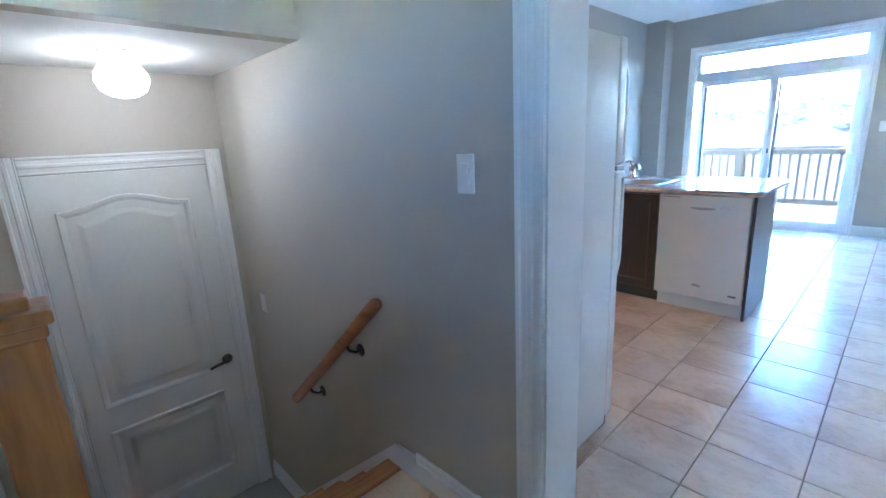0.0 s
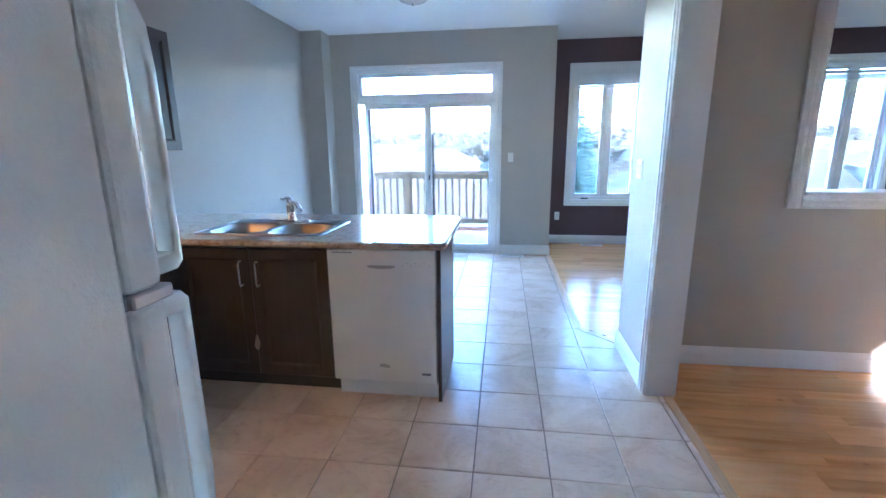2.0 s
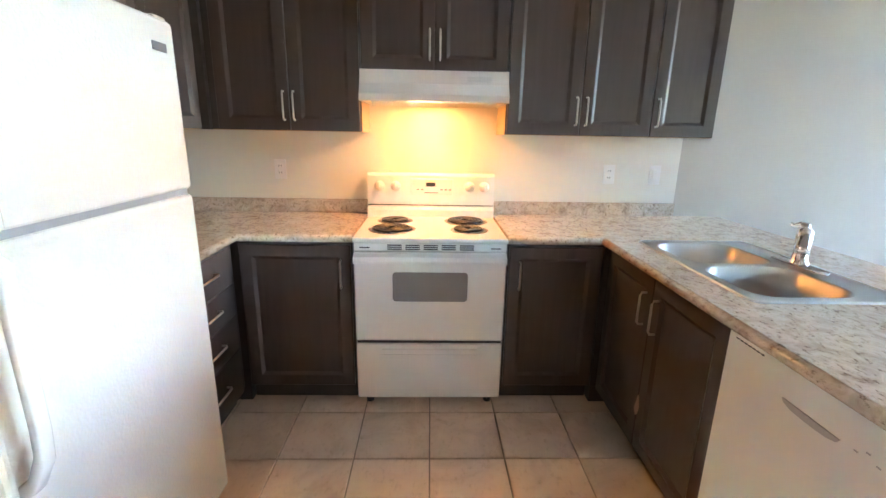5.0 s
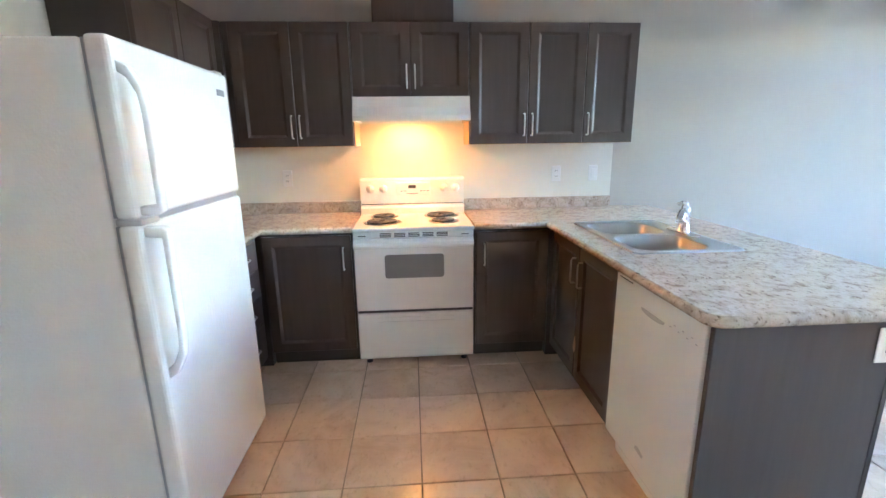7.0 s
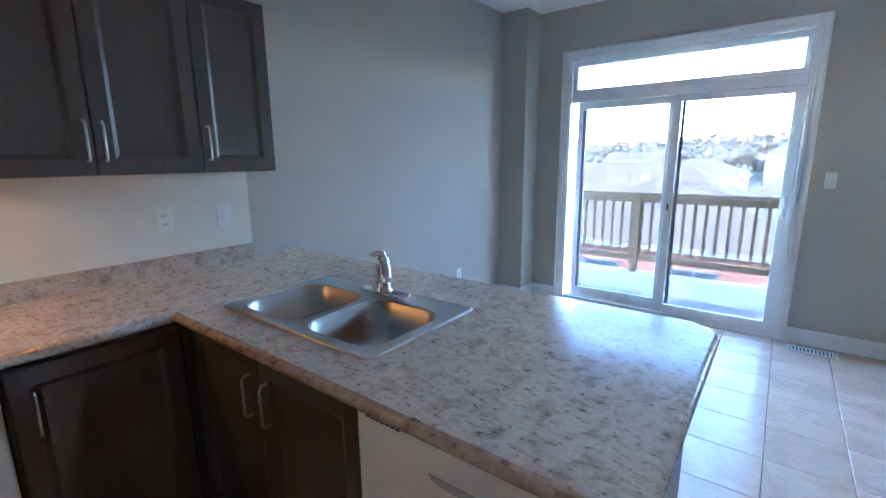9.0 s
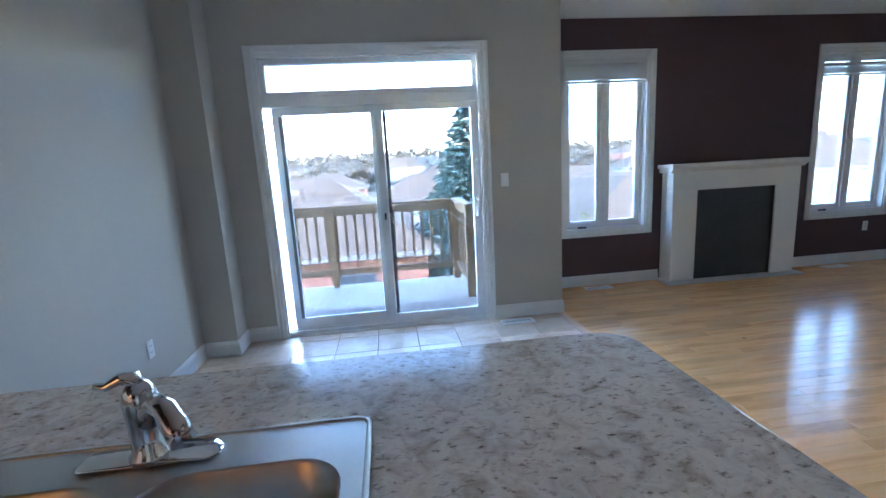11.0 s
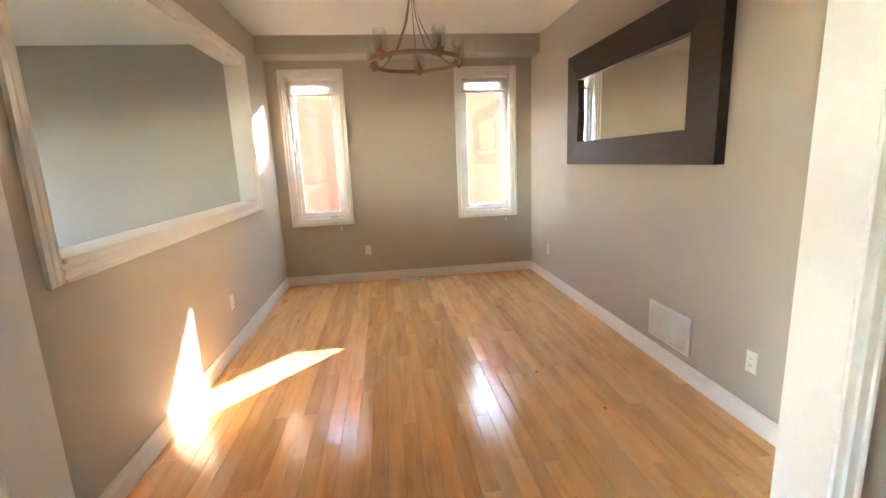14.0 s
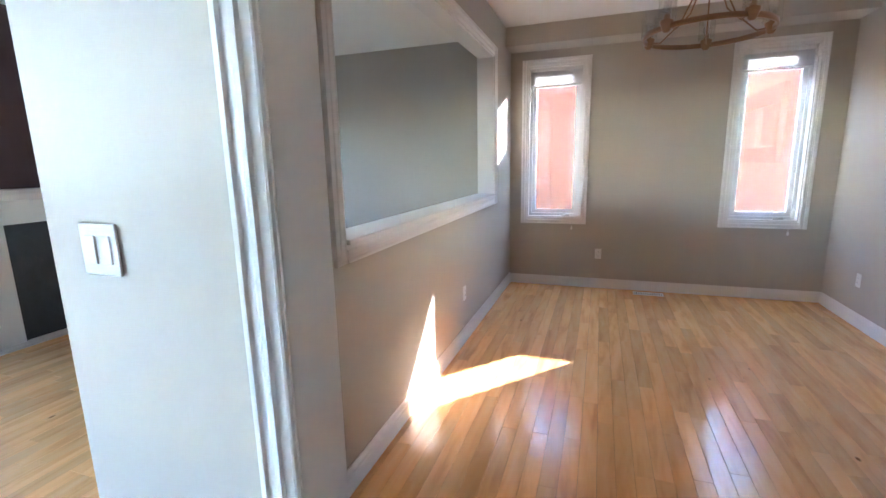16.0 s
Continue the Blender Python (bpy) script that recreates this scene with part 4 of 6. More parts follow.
# ---------- range ----------
S0, S1, SF = 2.728, 3.482, 0.655
st = thing("range", 0.34, 3.105, 0, "white electric coil-top kitchen range with a grey oven window", "range")
part("body", box(0.03, S0, 0.03, SF - 0.03, S1, 0.895, bevel=0.004), M_WHITE, st)
part("cooktop", box(0.07, S0 - 0.002, 0.895, SF + 0.008, S1 + 0.002, 0.922, bevel=0.010, seg=3), M_WHITE, st)
bg = part("backguard", prism([(0.03, 0.92), (0.115, 0.92), (0.115, 0.965), (0.10, 0.985), (0.10, 1.005), (0.09, 1.165), (0.075, 1.18), (0.03, 1.18)], "y", S0, S1), M_WHITE, st)
part("seam", box(0.095, S0 + 0.004, 0.992, 0.104, S1 - 0.004, 0.996), M_SLOT, bg)
part("control_panel", box(0.088, 2.985, 1.055, 0.0985, 3.235, 1.150, bevel=0.003), M_WHITE, bg)
part("display", box(0.0985, 3.075, 1.105, 0.1005, 3.130, 1.128), M_DARK, bg, "small dark clock display")
for i, yy in enumerate((3.02, 3.045, 3.16, 3.185, 3.21)):
    part("button", box(0.0985, yy, 1.083, 0.1, yy + 0.014, 1.089), M_GREYTRIM, bg)
part("label_bar", box(0.0985, 3.065, 1.065, 0.0992, 3.145, 1.070), M_GREYTRIM, bg)
for yy in (2.80, 2.895, 3.335, 3.42):
    bm = bmesh.new()
    lathe(bm, [(0.030, 0), (0.030, 0.006), (0.022, 0.010), (0.020, 0.026), (0.016, 0.030)], (0.093, yy, 1.105), 20, "x")
    bx(bm, 0.115, yy - 0.006, 1.083, 0.131, yy + 0.006, 1.127)
    part("knob", smooth(bm, 35), M_WHITE, st)
for cx, cy, r in ((0.24, 2.905, 0.078), (0.47, 2.905, 0.102), (0.24, 3.305, 0.102), (0.47, 3.305, 0.078)):
    bm = bmesh.new()
    lathe(bm, [(r + 0.022, 0.0), (r + 0.022, 0.004), (r + 0.012, 0.006), (r + 0.004, -0.004), (0.02, -0.012)], (cx, cy, 0.922), 32)
    bw = part("drip_bowl", smooth(bm, 60), M_CHROME, st, "chrome drip bowl")
    bm = bmesh.new()
    turns = 4 if r < 0.09 else 5
    pts = []
    for k in range(turns * 20 + 1):
        a = 2 * math.pi * k / 20
        q = 0.018 + (r - 0.018) * k / (turns * 20)
        pts.append((cx + q * math.cos(a), cy + q * math.sin(a), 0.932))
    tube(bm, pts, 0.0062, 6)
    part("coil", smooth(bm, 70), M_BLACK, bw, "black spiral heating coil")
part("vent_panel", box(SF - 0.03, S0 + 0.006, 0.855, SF - 0.005, S1 - 0.006, 0.893), M_WHITE, st)
for i in range(5):
    y = 2.895 + i * 0.088
    for zz in (0.864, 0.874, 0.884):
        part("vent_slot", box(SF - 0.0055, y, zz - 0.003, SF - 0.0035, y + 0.07, zz + 0.003), M_SLOT, st)
for y in (2.76, 3.40):
    part("vent_slot", box(SF - 0.0055, y, 0.868, SF - 0.0035, y + 0.05, 0.873), M_SLOT, st)
od = part("oven_door", box(SF - 0.03, S0 + 0.004, 0.385, SF + 0.012, S1 - 0.004, 0.852, bevel=0.008, seg=2), M_WHITE, st)
bm = prism([(y, z) for y, z in rrect(2.92, 3.29, 0.60, 0.752, 0.018)], "x", SF + 0.010, SF + 0.0135)
part("window", bm, M_OVENGLASS, od, "grey tinted oven window")
part("handle", prism([(SF + 0.010, 0.792), (SF + 0.040, 0.800), (SF + 0.044, 0.815), (SF + 0.038, 0.834), (SF + 0.010, 0.846)], "y", S0 + 0.006, S1 - 0.006), M_WHITE, od)
part("gap", box(SF - 0.028, S0 + 0.008, 0.365, SF - 0.006, S1 - 0.008, 0.385), M_SLOT, st)
dw_ = part("drawer", box(SF - 0.03, S0 + 0.004, 0.055, SF + 0.010, S1 - 0.004, 0.365, bevel=0.008, seg=2), M_WHITE, st)
part("drawer_lip", prism([(SF + 0.008, 0.305), (SF + 0.018, 0.312), (SF + 0.016, 0.335), (SF + 0.008, 0.342)], "y", 2.86, 3.35), M_WHITE, dw_)
for fx_, fy_ in ((0.60, S0 + 0.06), (0.60, S1 - 0.06), (0.08, S0 + 0.06), (0.08, S1 - 0.06)):
    bm = bmesh.new()
    lathe(bm, [(0.02, 0), (0.02, 0.03), (0.012, 0.032)], (fx_, fy_, 0), 12)
    part("foot", bm, M_DARK, st)

# ---------- hood ----------
hd = thing("range_hood", 0, 3.14, 1.565, "white under-cabinet range hood with its lamp lit", "range hood")
H0, H1 = 2.744, 3.488
part("canopy", prism([(0.005, 1.59), (0.40, 1.59), (0.425, 1.562), (0.435, 1.562), (0.435, 1.595), (0.40, 1.648), (0.385, 1.714), (0.005, 1.714)], "y", H0, H1), M_WHITE, hd)
part("skirt", boxes((0.005, H0, 1.562, 0.43, H0 + 0.008, 1.591), (0.005, H1 - 0.008, 1.562, 0.43, H1, 1.591), (0.005, H0 + 0.008, 1.562, 0.012, H1 - 0.008, 1.591)), M_WHITE, hd)
part("filter", box(0.10, 2.84, 1.580, 0.36, 3.40, 1.589), M_STEEL, hd)
part("switch_plate", box(0.388, 3.28, 1.660, 0.402, 3.40, 1.685), M_PLASTIC, hd)
part("lamp_cover", box(0.30, 2.98, 1.568, 0.39, 3.16, 1.580, bevel=0.004), mat("warm_hood_lamp", (0.9, 0.8, 0.6), 0.4, emit=0.07, emit_color=(1.0, 0.50, 0.12)), hd, "lit amber lamp cover")
hl = new("hood_lamp", bpy.data.lights.new("hood_lamp", "AREA"))
hl.data.shape, hl.data.size, hl.data.size_y = "RECTANGLE", 0.30, 0.20
hl.data.energy, hl.data.color = 0.020, (1.0, 0.40, 0.075)
hl.matrix_world = pose(0.24, 3.10, 1.562, 0, 0, 0)

# ---------- dishwasher ----------
dwm = thing("dishwasher", 1.876, 3.99, 0, "white built-in dishwasher under the peninsula worktop", "dishwasher")
part("body", box(1.585, 4.0, 0.10, 2.170, 4.56, 0.886), M_WHITE, dwm)
dd = part("door", box(1.572, 3.978, 0.112, 2.170, 4.0, 0.886, bevel=0.006, seg=2), M_WHITE, dwm)
# raised grey lens: its colour stands in for the shade in the pocket grip
bm = prism([(x, z) for x, z in ((1.795, 0.800), (1.955, 0.800), (1.948, 0.790), (1.925, 0.784), (1.89, 0.782), (1.86, 0.782), (1.825, 0.784), (1.802, 0.790))], "y", 3.9745, 3.9795)
part("grip_shade", bm, mat("painted_grip_shade", (0.45, 0.44, 0.42), 0.4), dd)
part("vent_slot", boxes(*[(1.605 + i * 0.016, 3.9765, 0.866, 1.617 + i * 0.016, 3.9785, 0.870) for i in range(7)]), M_SLOT, dd)
part("control_mark", boxes(*[(1.985 + i * 0.024, 3.9768, 0.800 + 0.013 * (i % 2), 1.994 + i * 0.024, 3.9782, 0.803 + 0.013 * (i % 2)) for i in range(7)]), mat("faint_grey_print", (0.42, 0.41, 0.40), 0.5), dd)
part("badge", box(2.085, 3.9765, 0.165, 2.135, 3.9785, 0.178), M_GREYTRIM, dd)
part("scuff", prism([(1.84, 0.205), (1.90, 0.20), (1.905, 0.214), (1.87, 0.226), (1.845, 0.222)], "y", 3.9768, 3.9784), M_STEEL, dd)
part("kick_plate", box(1.585, 4.03, 0.0, 2.172, 4.045, 0.122), M_WHITE, dwm)

# ---------- fridge ----------
F0, F1, FY, FD = 1.235, 2.025, 1.62, 2.235
fr = thing("fridge", 1.63, 1.98, 0, "white top-freezer refrigerator with textured steel doors", "fridge")
part("body", box(F0, FY, 0.02, F1, FD, 1.715, bevel=0.006, seg=2), M_FRIDGE, fr)
fz_ = part("freezer_door", box(F0, FD + 0.008, 1.222, F1, FD + 0.075, 1.725, bevel=0.016, seg=3), M_FRIDGE, fr)
rd = part("fridge_door", box(F0, FD + 0.008, 0.045, F1, FD + 0.075, 1.205, bevel=0.016, seg=3), M_FRIDGE, fr)
part("gasket", boxes((F0 + 0.012, FD, 0.05, F1 - 0.012, FD + 0.009, 1.20), (F0 + 0.012, FD, 1.225, F1 - 0.012, FD + 0.009, 1.715), (F0 + 0.01, FD + 0.009, 1.203, F1 - 0.01, FD + 0.06, 1.224)), mat("grey_gasket", (0.30, 0.31, 0.33), 0.5), fr)
yy = FD + 0.073
hx = F1 - 0.034


def fridge_handle(parent, z_root, z_far, s):
    """A broad flat bar bowed off the door, bracketed at the split; s: +1 upwards, -1 downwards."""
    prof = [(0.0, 0.0), (0.052, 0.0), (0.066, 0.012), (0.066, 0.30), (0.060, 0.36), (0.030, 0.415), (0.0, 0.43), (0.0, 0.40), (0.022, 0.385), (0.044, 0.34), (0.048, 0.29), (0.048, 0.030), (0.0, 0.026)]
    k = abs(z_far - z_root) / 0.43
    bm = prism([(yy + a, z_root + s * b * k) for a, b in prof], "x", hx - 0.017, hx + 0.017)
    bmesh.ops.bevel(bm, geom=[e for e in bm.edges if e.calc_face_angle(0) > 0.9 and abs((e.verts[0].co - e.verts[1].co).x) < 0.001 or abs((e.verts[0].co - e.verts[1].co).x) < 0.001], offset=0.005, offset_type="OFFSET", segments=2, profile=0.5, affect="EDGES", clamp_overlap=True)
    return part("handle", smooth(bm, 50), M_WHITE, parent, "white bowed bar handle")


fridge_handle(fz_, 1.232, 1.66, 1)
fridge_handle(rd, 1.196, 0.70, -1)
part("badge", box(F0 + 0.055, FD + 0.0745, 1.63, F0 + 0.125, FD + 0.0775, 1.655, bevel=0.001), M_GREYTRIM, fz_, "small dark badge")
part("hinge_cap", box(F0 + 0.01, FD - 0.02, 1.715, F0 + 0.07, FD + 0.06, 1.735, bevel=0.004), M_WHITE, fr)
part("hinge", box(F1 - 0.09, FD + 0.01, 1.2035, F1 + 0.002, FD + 0.085, 1.2235, bevel=0.003), M_STEEL, fr)
part("grille", box(F0 + 0.01, FD - 0.03, 0.0, F1 - 0.01, FD + 0.03, 0.042), M_GREYTRIM, fr)


# ---------- switches, outlets, registers ----------
def plate(plane, face, out, u, z, kind, label):
    """A wall plate; kind: outlet, blank, rocker or double."""
    w = 0.115 if kind == "double" else 0.07
    base = (u, face, z) if plane == "y" else (face, u, z)
    cat = {"outlet": "outlet", "blank": "wall plate"}.get(kind, "light switch")
    p = thing({"outlet": "wall_outlet", "blank": "wall_plate"}.get(kind, "light_switch"), *base, label, cat)
    part("plate", box(*ubox(plane, face, out, u - w / 2, u + w / 2, 0.0005, 0.006, z - 0.058, z + 0.058), bevel=0.002), M_PLASTIC, p)
    if kind == "outlet":
        for dz in (-0.020, 0.020):
            r = part("receptacle", box(*ubox(plane, face, out, u - 0.016, u + 0.016, 0.005, 0.0075, z + dz - 0.014, z + dz + 0.014), bevel=0.001), M_PLASTIC, p)
            part("slots", boxes(ubox(plane, face, out, u - 0.008, u - 0.005, 0.007, 0.0082, z + dz - 0.004, z + dz + 0.006),
                                ubox(plane, face, out, u + 0.005, u + 0.008, 0.007, 0.0082, z + dz - 0.004, z + dz + 0.006)), M_SLOT, r)
    elif kind == "rocker":
        part("rocker", box(*ubox(plane, face, out, u - 0.016, u + 0.016, 0.005, 0.010, z - 0.032, z + 0.032), bevel=0.002), M_PLASTIC, p)
    elif kind == "double":
        for du in (-0.023, 0.023):
            part("rocker", box(*ubox(plane, face, out, u + du - 0.016, u + du + 0.016, 0.005, 0.010, z - 0.032, z + 0.032), bevel=0.002), M_PLASTIC, p)
    return p


plate("x", 0.004, 1, 2.197, 1.185, "outlet", "white duplex outlet on the cream kitchen wall")
plate("x", 0.004, 1, 4.198, 1.185, "outlet", "white duplex outlet on the cream kitchen wall")
plate("x", 0.004, 1, 4.484, 1.185, "rocker", "white rocker switch on the cream kitchen wall")
plate("x", 2.196, 1, 4.545, 0.806, "outlet", "white outlet on the peninsula's end panel")
plate("y", Y_PATIO, -1, 2.605, 1.278, "rocker", "white rocker switch beside the patio door")
plate("x", 0.0, 1, 6.63, 0.39, "outlet", "white outlet low on the kitchen wall")
plate("y", Y_NORTH, -1, 3.31, 0.41, "outlet", "white outlet low on the plum wall")
plate("y", Y_NORTH, -1, 7.25, 0.44, "outlet", "white outlet low on the plum wall")
plate("x", X_EAST, -1, 8.17, 0.44, "outlet", "white outlet low on the living room wall")
plate("x", X_EAST, -1, 3.63, 0.40, "outlet", "white outlet under the dining room windows")
plate("y", Y_DS, 1, 7.32, 0.39, "outlet", "white outlet low on the dining room wall")
plate("y", Y_DS, 1, 4.355, 0.355, "outlet", "white outlet near the wall register")
plate("y", Y_PASS, -1, 6.01, 0.41, "outlet", "white outlet under the pass-through")
plate("x", X_COL, -1, 4.672, 1.27, "double", "white double rocker switch on the wall end")
plate("y", 1.42, -1, 1.951, 1.26, "rocker", "white rocker switch at the head of the stairs")
plate("y", 1.42, -1, 0.215, 0.44, "blank", "white blank plate on the landing wall beside the door")

VX0, VX1, VZ0, VZ1 = 4.825, 5.26, 0.165, 0.423
vt = thing("wall_register", 5.04, Y_DS, VZ0, "white louvred return-air grille low on the wall", "vent")
VM = (VX0 + VX1) / 2
part("frame", boxes((VX0, Y_DS + 0.0005, VZ0, VX1, Y_DS + 0.010, VZ0 + 0.025), (VX0, Y_DS + 0.0005, VZ1 - 0.025, VX1, Y_DS + 0.010, VZ1), (VX0, Y_DS + 0.0005, VZ0 + 0.025, VX0 + 0.025, Y_DS + 0.010, VZ1 - 0.025),
                    (VX1 - 0.025, Y_DS + 0.0005, VZ0 + 0.025, VX1, Y_DS + 0.010, VZ1 - 0.025), (VM - 0.007, Y_DS + 0.0005, VZ0 + 0.025, VM + 0.007, Y_DS + 0.009, VZ1 - 0.025)), M_PLASTIC, vt)
part("backing", box(VX0 + 0.025, Y_DS + 0.0005, VZ0 + 0.025, VX1 - 0.025, Y_DS + 0.002, VZ1 - 0.025), M_GREYTRIM, vt)
for i in range(23):
    xx = VX0 + 0.030 + i * 0.0164
    part("slat", box(xx, Y_DS + 0.002, VZ0 + 0.026, xx + 0.010, Y_DS + 0.0075, VZ1 - 0.026), M_PLASTIC, vt)


def floor_register(x, y, label):
    r = thing("floor_register", x, y, 0, label, "vent", "floor registers")
    part("frame", boxes((x - 0.15, y - 0.055, 0.0035, x + 0.15, y - 0.042, 0.010), (x - 0.15, y + 0.042, 0.0035, x + 0.15, y + 0.055, 0.010), (x - 0.15, y - 0.042, 0.0035, x - 0.135, y + 0.042, 0.010),
                        (x + 0.135, y - 0.042, 0.0035, x + 0.15, y + 0.042, 0.010), bevel=0.001), M_PLASTIC, r)
    part("backing", box(x - 0.135, y - 0.042, 0.0035, x + 0.135, y + 0.042, 0.005), M_SLOT, r)
    for i in range(12):
        xx = x - 0.13 + i * 0.0225
        part("slat", box(xx, y - 0.042, 0.005, xx + 0.012, y + 0.042, 0.009), M_PLASTIC, r)


floor_register(2.65, 7.50, "white floor register in the tiles by the patio door")
floor_register(3.80, 8.27, "white floor register in the oak boards under the window")
floor_register(6.75, 8.27, "white floor register in the oak boards beside the fireplace")
ob = thing("floor_register", 7.80, 3.10, 0, "white floor register by the dining room's end wall", "vent", "floor registers")
part("frame", boxes((7.745, 2.95, 0.0035, 7.757, 3.25, 0.010), (7.843, 2.95, 0.0035, 7.855, 3.25, 0.010), (7.757, 2.95, 0.0035, 7.843, 2.965, 0.010), (7.757, 3.235, 0.0035, 7.843, 3.25, 0.010)), M_PLASTIC, ob)
part("backing", box(7.757, 2.965, 0.0035, 7.843, 3.235, 0.005), M_SLOT, ob)
for i in range(12):
    part("slat", box(7.757, 2.97 + i * 0.0225, 0.005, 7.843, 2.982 + i * 0.0225, 0.009), M_PLASTIC, ob)


# ---------- ceiling lights ----------
def dome_light(x, y, label):
    d = thing("ceiling_light", x, y, CEIL, label, "ceiling light")
    bm = bmesh.new()
    lathe(bm, [(0.165, -0.002), (0.17, -0.02), (0.16, -0.028)][::-1], (x, y, CEIL), 28)
    part("ring", smooth(bm), M_NICKEL, d)
    bm = bmesh.new()
    lathe(bm, [(0.158, -0.026), (0.150, -0.05), (0.125, -0.078), (0.08, -0.098), (0.02, -0.106)][::-1], (x, y, CEIL), 28)
    part("bowl", smooth(bm, 60), M_DOME, d)
    bm = bmesh.new()
    lathe(bm, [(0.012, -0.105), (0.014, -0.115), (0.006, -0.128)][::-1], (x, y, CEIL), 12)
    part("finial", smooth(bm), M_NICKEL, d)


dome_light(1.655, 6.19, "unlit flush ceiling light with a milk glass bowl")
dome_light(5.50, 6.65, "unlit flush ceiling light with a milk glass bowl")

gl = thing("landing_light", 0.45, 0.88, 1.79, "lit white globe lamp on the landing ceiling", "ceiling light")
bm = bmesh.new()
lathe(bm, [(0.075, -0.001), (0.08, -0.02), (0.055, -0.045)][::-1], (0.45, 0.88, 1.79), 24)
part("base", smooth(bm), M_PLASTIC, gl)
bm = bmesh.new()
lathe(bm, [(0.05, -0.04), (0.075, -0.055), (0.098, -0.09), (0.102, -0.115), (0.085, -0.158), (0.05, -0.18), (0.012, -0.187)][::-1], (0.45, 0.88, 1.79), 28)
part("globe", smooth(bm, 60), M_GLOBE, gl, "glowing milk glass globe")

# ---------- living room fireplace ----------
fp = thing("fireplace", 5.36, Y_NORTH, 0, "white wooden mantel fireplace with a dark slate insert", "fireplace")
FA, FB, FF = 4.60, 6.12, 8.20
part("leg", box(FA, FF, 0.02, FA + 0.29, Y_NORTH - 0.001, 1.02, bevel=0.004), M_TRIM, fp)
part("leg", box(FB - 0.29, FF, 0.02, FB, Y_NORTH - 0.001, 1.02, bevel=0.004), M_TRIM, fp)
part("frieze", box(FA, FF, 1.02, FB, Y_NORTH - 0.001, 1.215, bevel=0.004), M_TRIM, fp)
part("crown", prism([(Y_NORTH - 0.001, 1.215), (FF, 1.215), (FF - 0.02, 1.235), (FF - 0.045, 1.255), (FF - 0.05, 1.262), (Y_NORTH - 0.001, 1.262)], "x", FA - 0.035, FB + 0.035), M_TRIM, fp)
part("mantel_shelf", box(FA - 0.06, FF - 0.075, 1.262, FB + 0.06, Y_NORTH - 0.001, 1.305, bevel=0.006, seg=2), M_TRIM, fp)
part("insert", box(FA + 0.29, FF + 0.035, 0.02, FB - 0.29, Y_NORTH - 0.001, 1.02), M_SLATE, fp, "dark slate panel")
part("inner_trim", boxes((FA + 0.29, FF + 0.02, 0.02, FA + 0.305, FF + 0.04, 1.02), (FB - 0.305, FF + 0.02, 0.02, FB - 0.29, FF + 0.04, 1.02), (FA + 0.305, FF + 0.02, 1.005, FB - 0.305, FF + 0.04, 1.02)), M_DARK, fp)
part("hearth", box(FA - 0.05, FF - 0.10, 0.004, FB + 0.05, Y_NORTH - 0.001, 0.022, bevel=0.003), M_HEARTH, fp, "pale marble hearth strip")

# ---------- dining room mirror ----------
mr = thing("wall_mirror", 5.69, Y_DS, 1.36, "large wall mirror in a broad dark walnut frame", "mirror")
MX0, MX1, MZ0, MZ1, MF = 4.66, 6.655, 1.368, 2.34, Y_DS + 0.065
IX0, IX1, IZ0, IZ1, IG = 4.935, 6.455, 1.572, 2.115, Y_DS + 0.035


def frame_side(a0, a1, b0, b1):
    """One mitred side: outer edge a0-a1, inner edge b0-b1, each (x, z)."""
    bm = bmesh.new()
    v = []
    for (x, z), y in ((a0, Y_DS + 0.001), (a1, Y_DS + 0.001), (a1, MF), (a0, MF), (b0, MF - 0.012), (b1, MF - 0.012), (b1, Y_DS + 0.001), (b0, Y_DS + 0.001)):
        v.append(bm.verts.new((x, y, z)))
    for f in ((0, 1, 2, 3), (3, 2, 5, 4), (4, 5, 6, 7), (7, 6, 1, 0), (0, 3, 4, 7), (1, 6, 5, 2)):
        bm.faces.new([v[i] for i in f])
    return bm


g = 0.0015
part("frame_rail", frame_side((MX0 + g, MZ0), (MX1 - g, MZ0), (IX0 + g, IZ0), (IX1 - g, IZ0)), M_FRAME, mr)
part("frame_rail", frame_side((MX0 + g, MZ1), (MX1 - g, MZ1), (IX0 + g, IZ1), (IX1 - g, IZ1)), M_FRAME, mr)
part("frame_stile", frame_side((MX0, MZ0 + g), (MX0, MZ1 - g), (IX0, IZ0 + g), (IX0, IZ1 - g)), M_FRAME, mr)
part("frame_stile", frame_side((MX1, MZ0 + g), (MX1, MZ1 - g), (IX1, IZ0 + g), (IX1, IZ1 - g)), M_FRAME, mr)
part("glass", box(IX0 - 0.01, Y_DS + 0.002, IZ0 - 0.01, IX1 + 0.01, IG - 0.012, IZ1 + 0.01), M_MIRROR, mr, "clear mirror glass")

# ---------- chandelier ----------
CX, CY, CZ, CR = 5.82, 3.095, 2.155, 0.333
ch = thing("chandelier", CX, CY, CEIL, "bronze ring chandelier with five clear glass cylinder shades", "chandelier")
bm = bmesh.new()
prof = [(CR - 0.006, -0.014), (CR + 0.006, -0.014), (CR + 0.006, 0.014), (CR - 0.006, 0.014)]
rings = [[bm.verts.new((CX + r * math.cos(2 * math.pi * k / 64), CY + r * math.sin(2 * math.pi * k / 64), CZ + h)) for k in range(64)] for r, h in prof]
for i in range(4):
    for k in range(64):
        bm.faces.new((rings[i][k], rings[i][(k + 1) % 64], rings[(i + 1) % 4][(k + 1) % 64], rings[(i + 1) % 4][k]))
part("ring", smooth(bm), M_BRONZE, ch)
bm = bmesh.new()
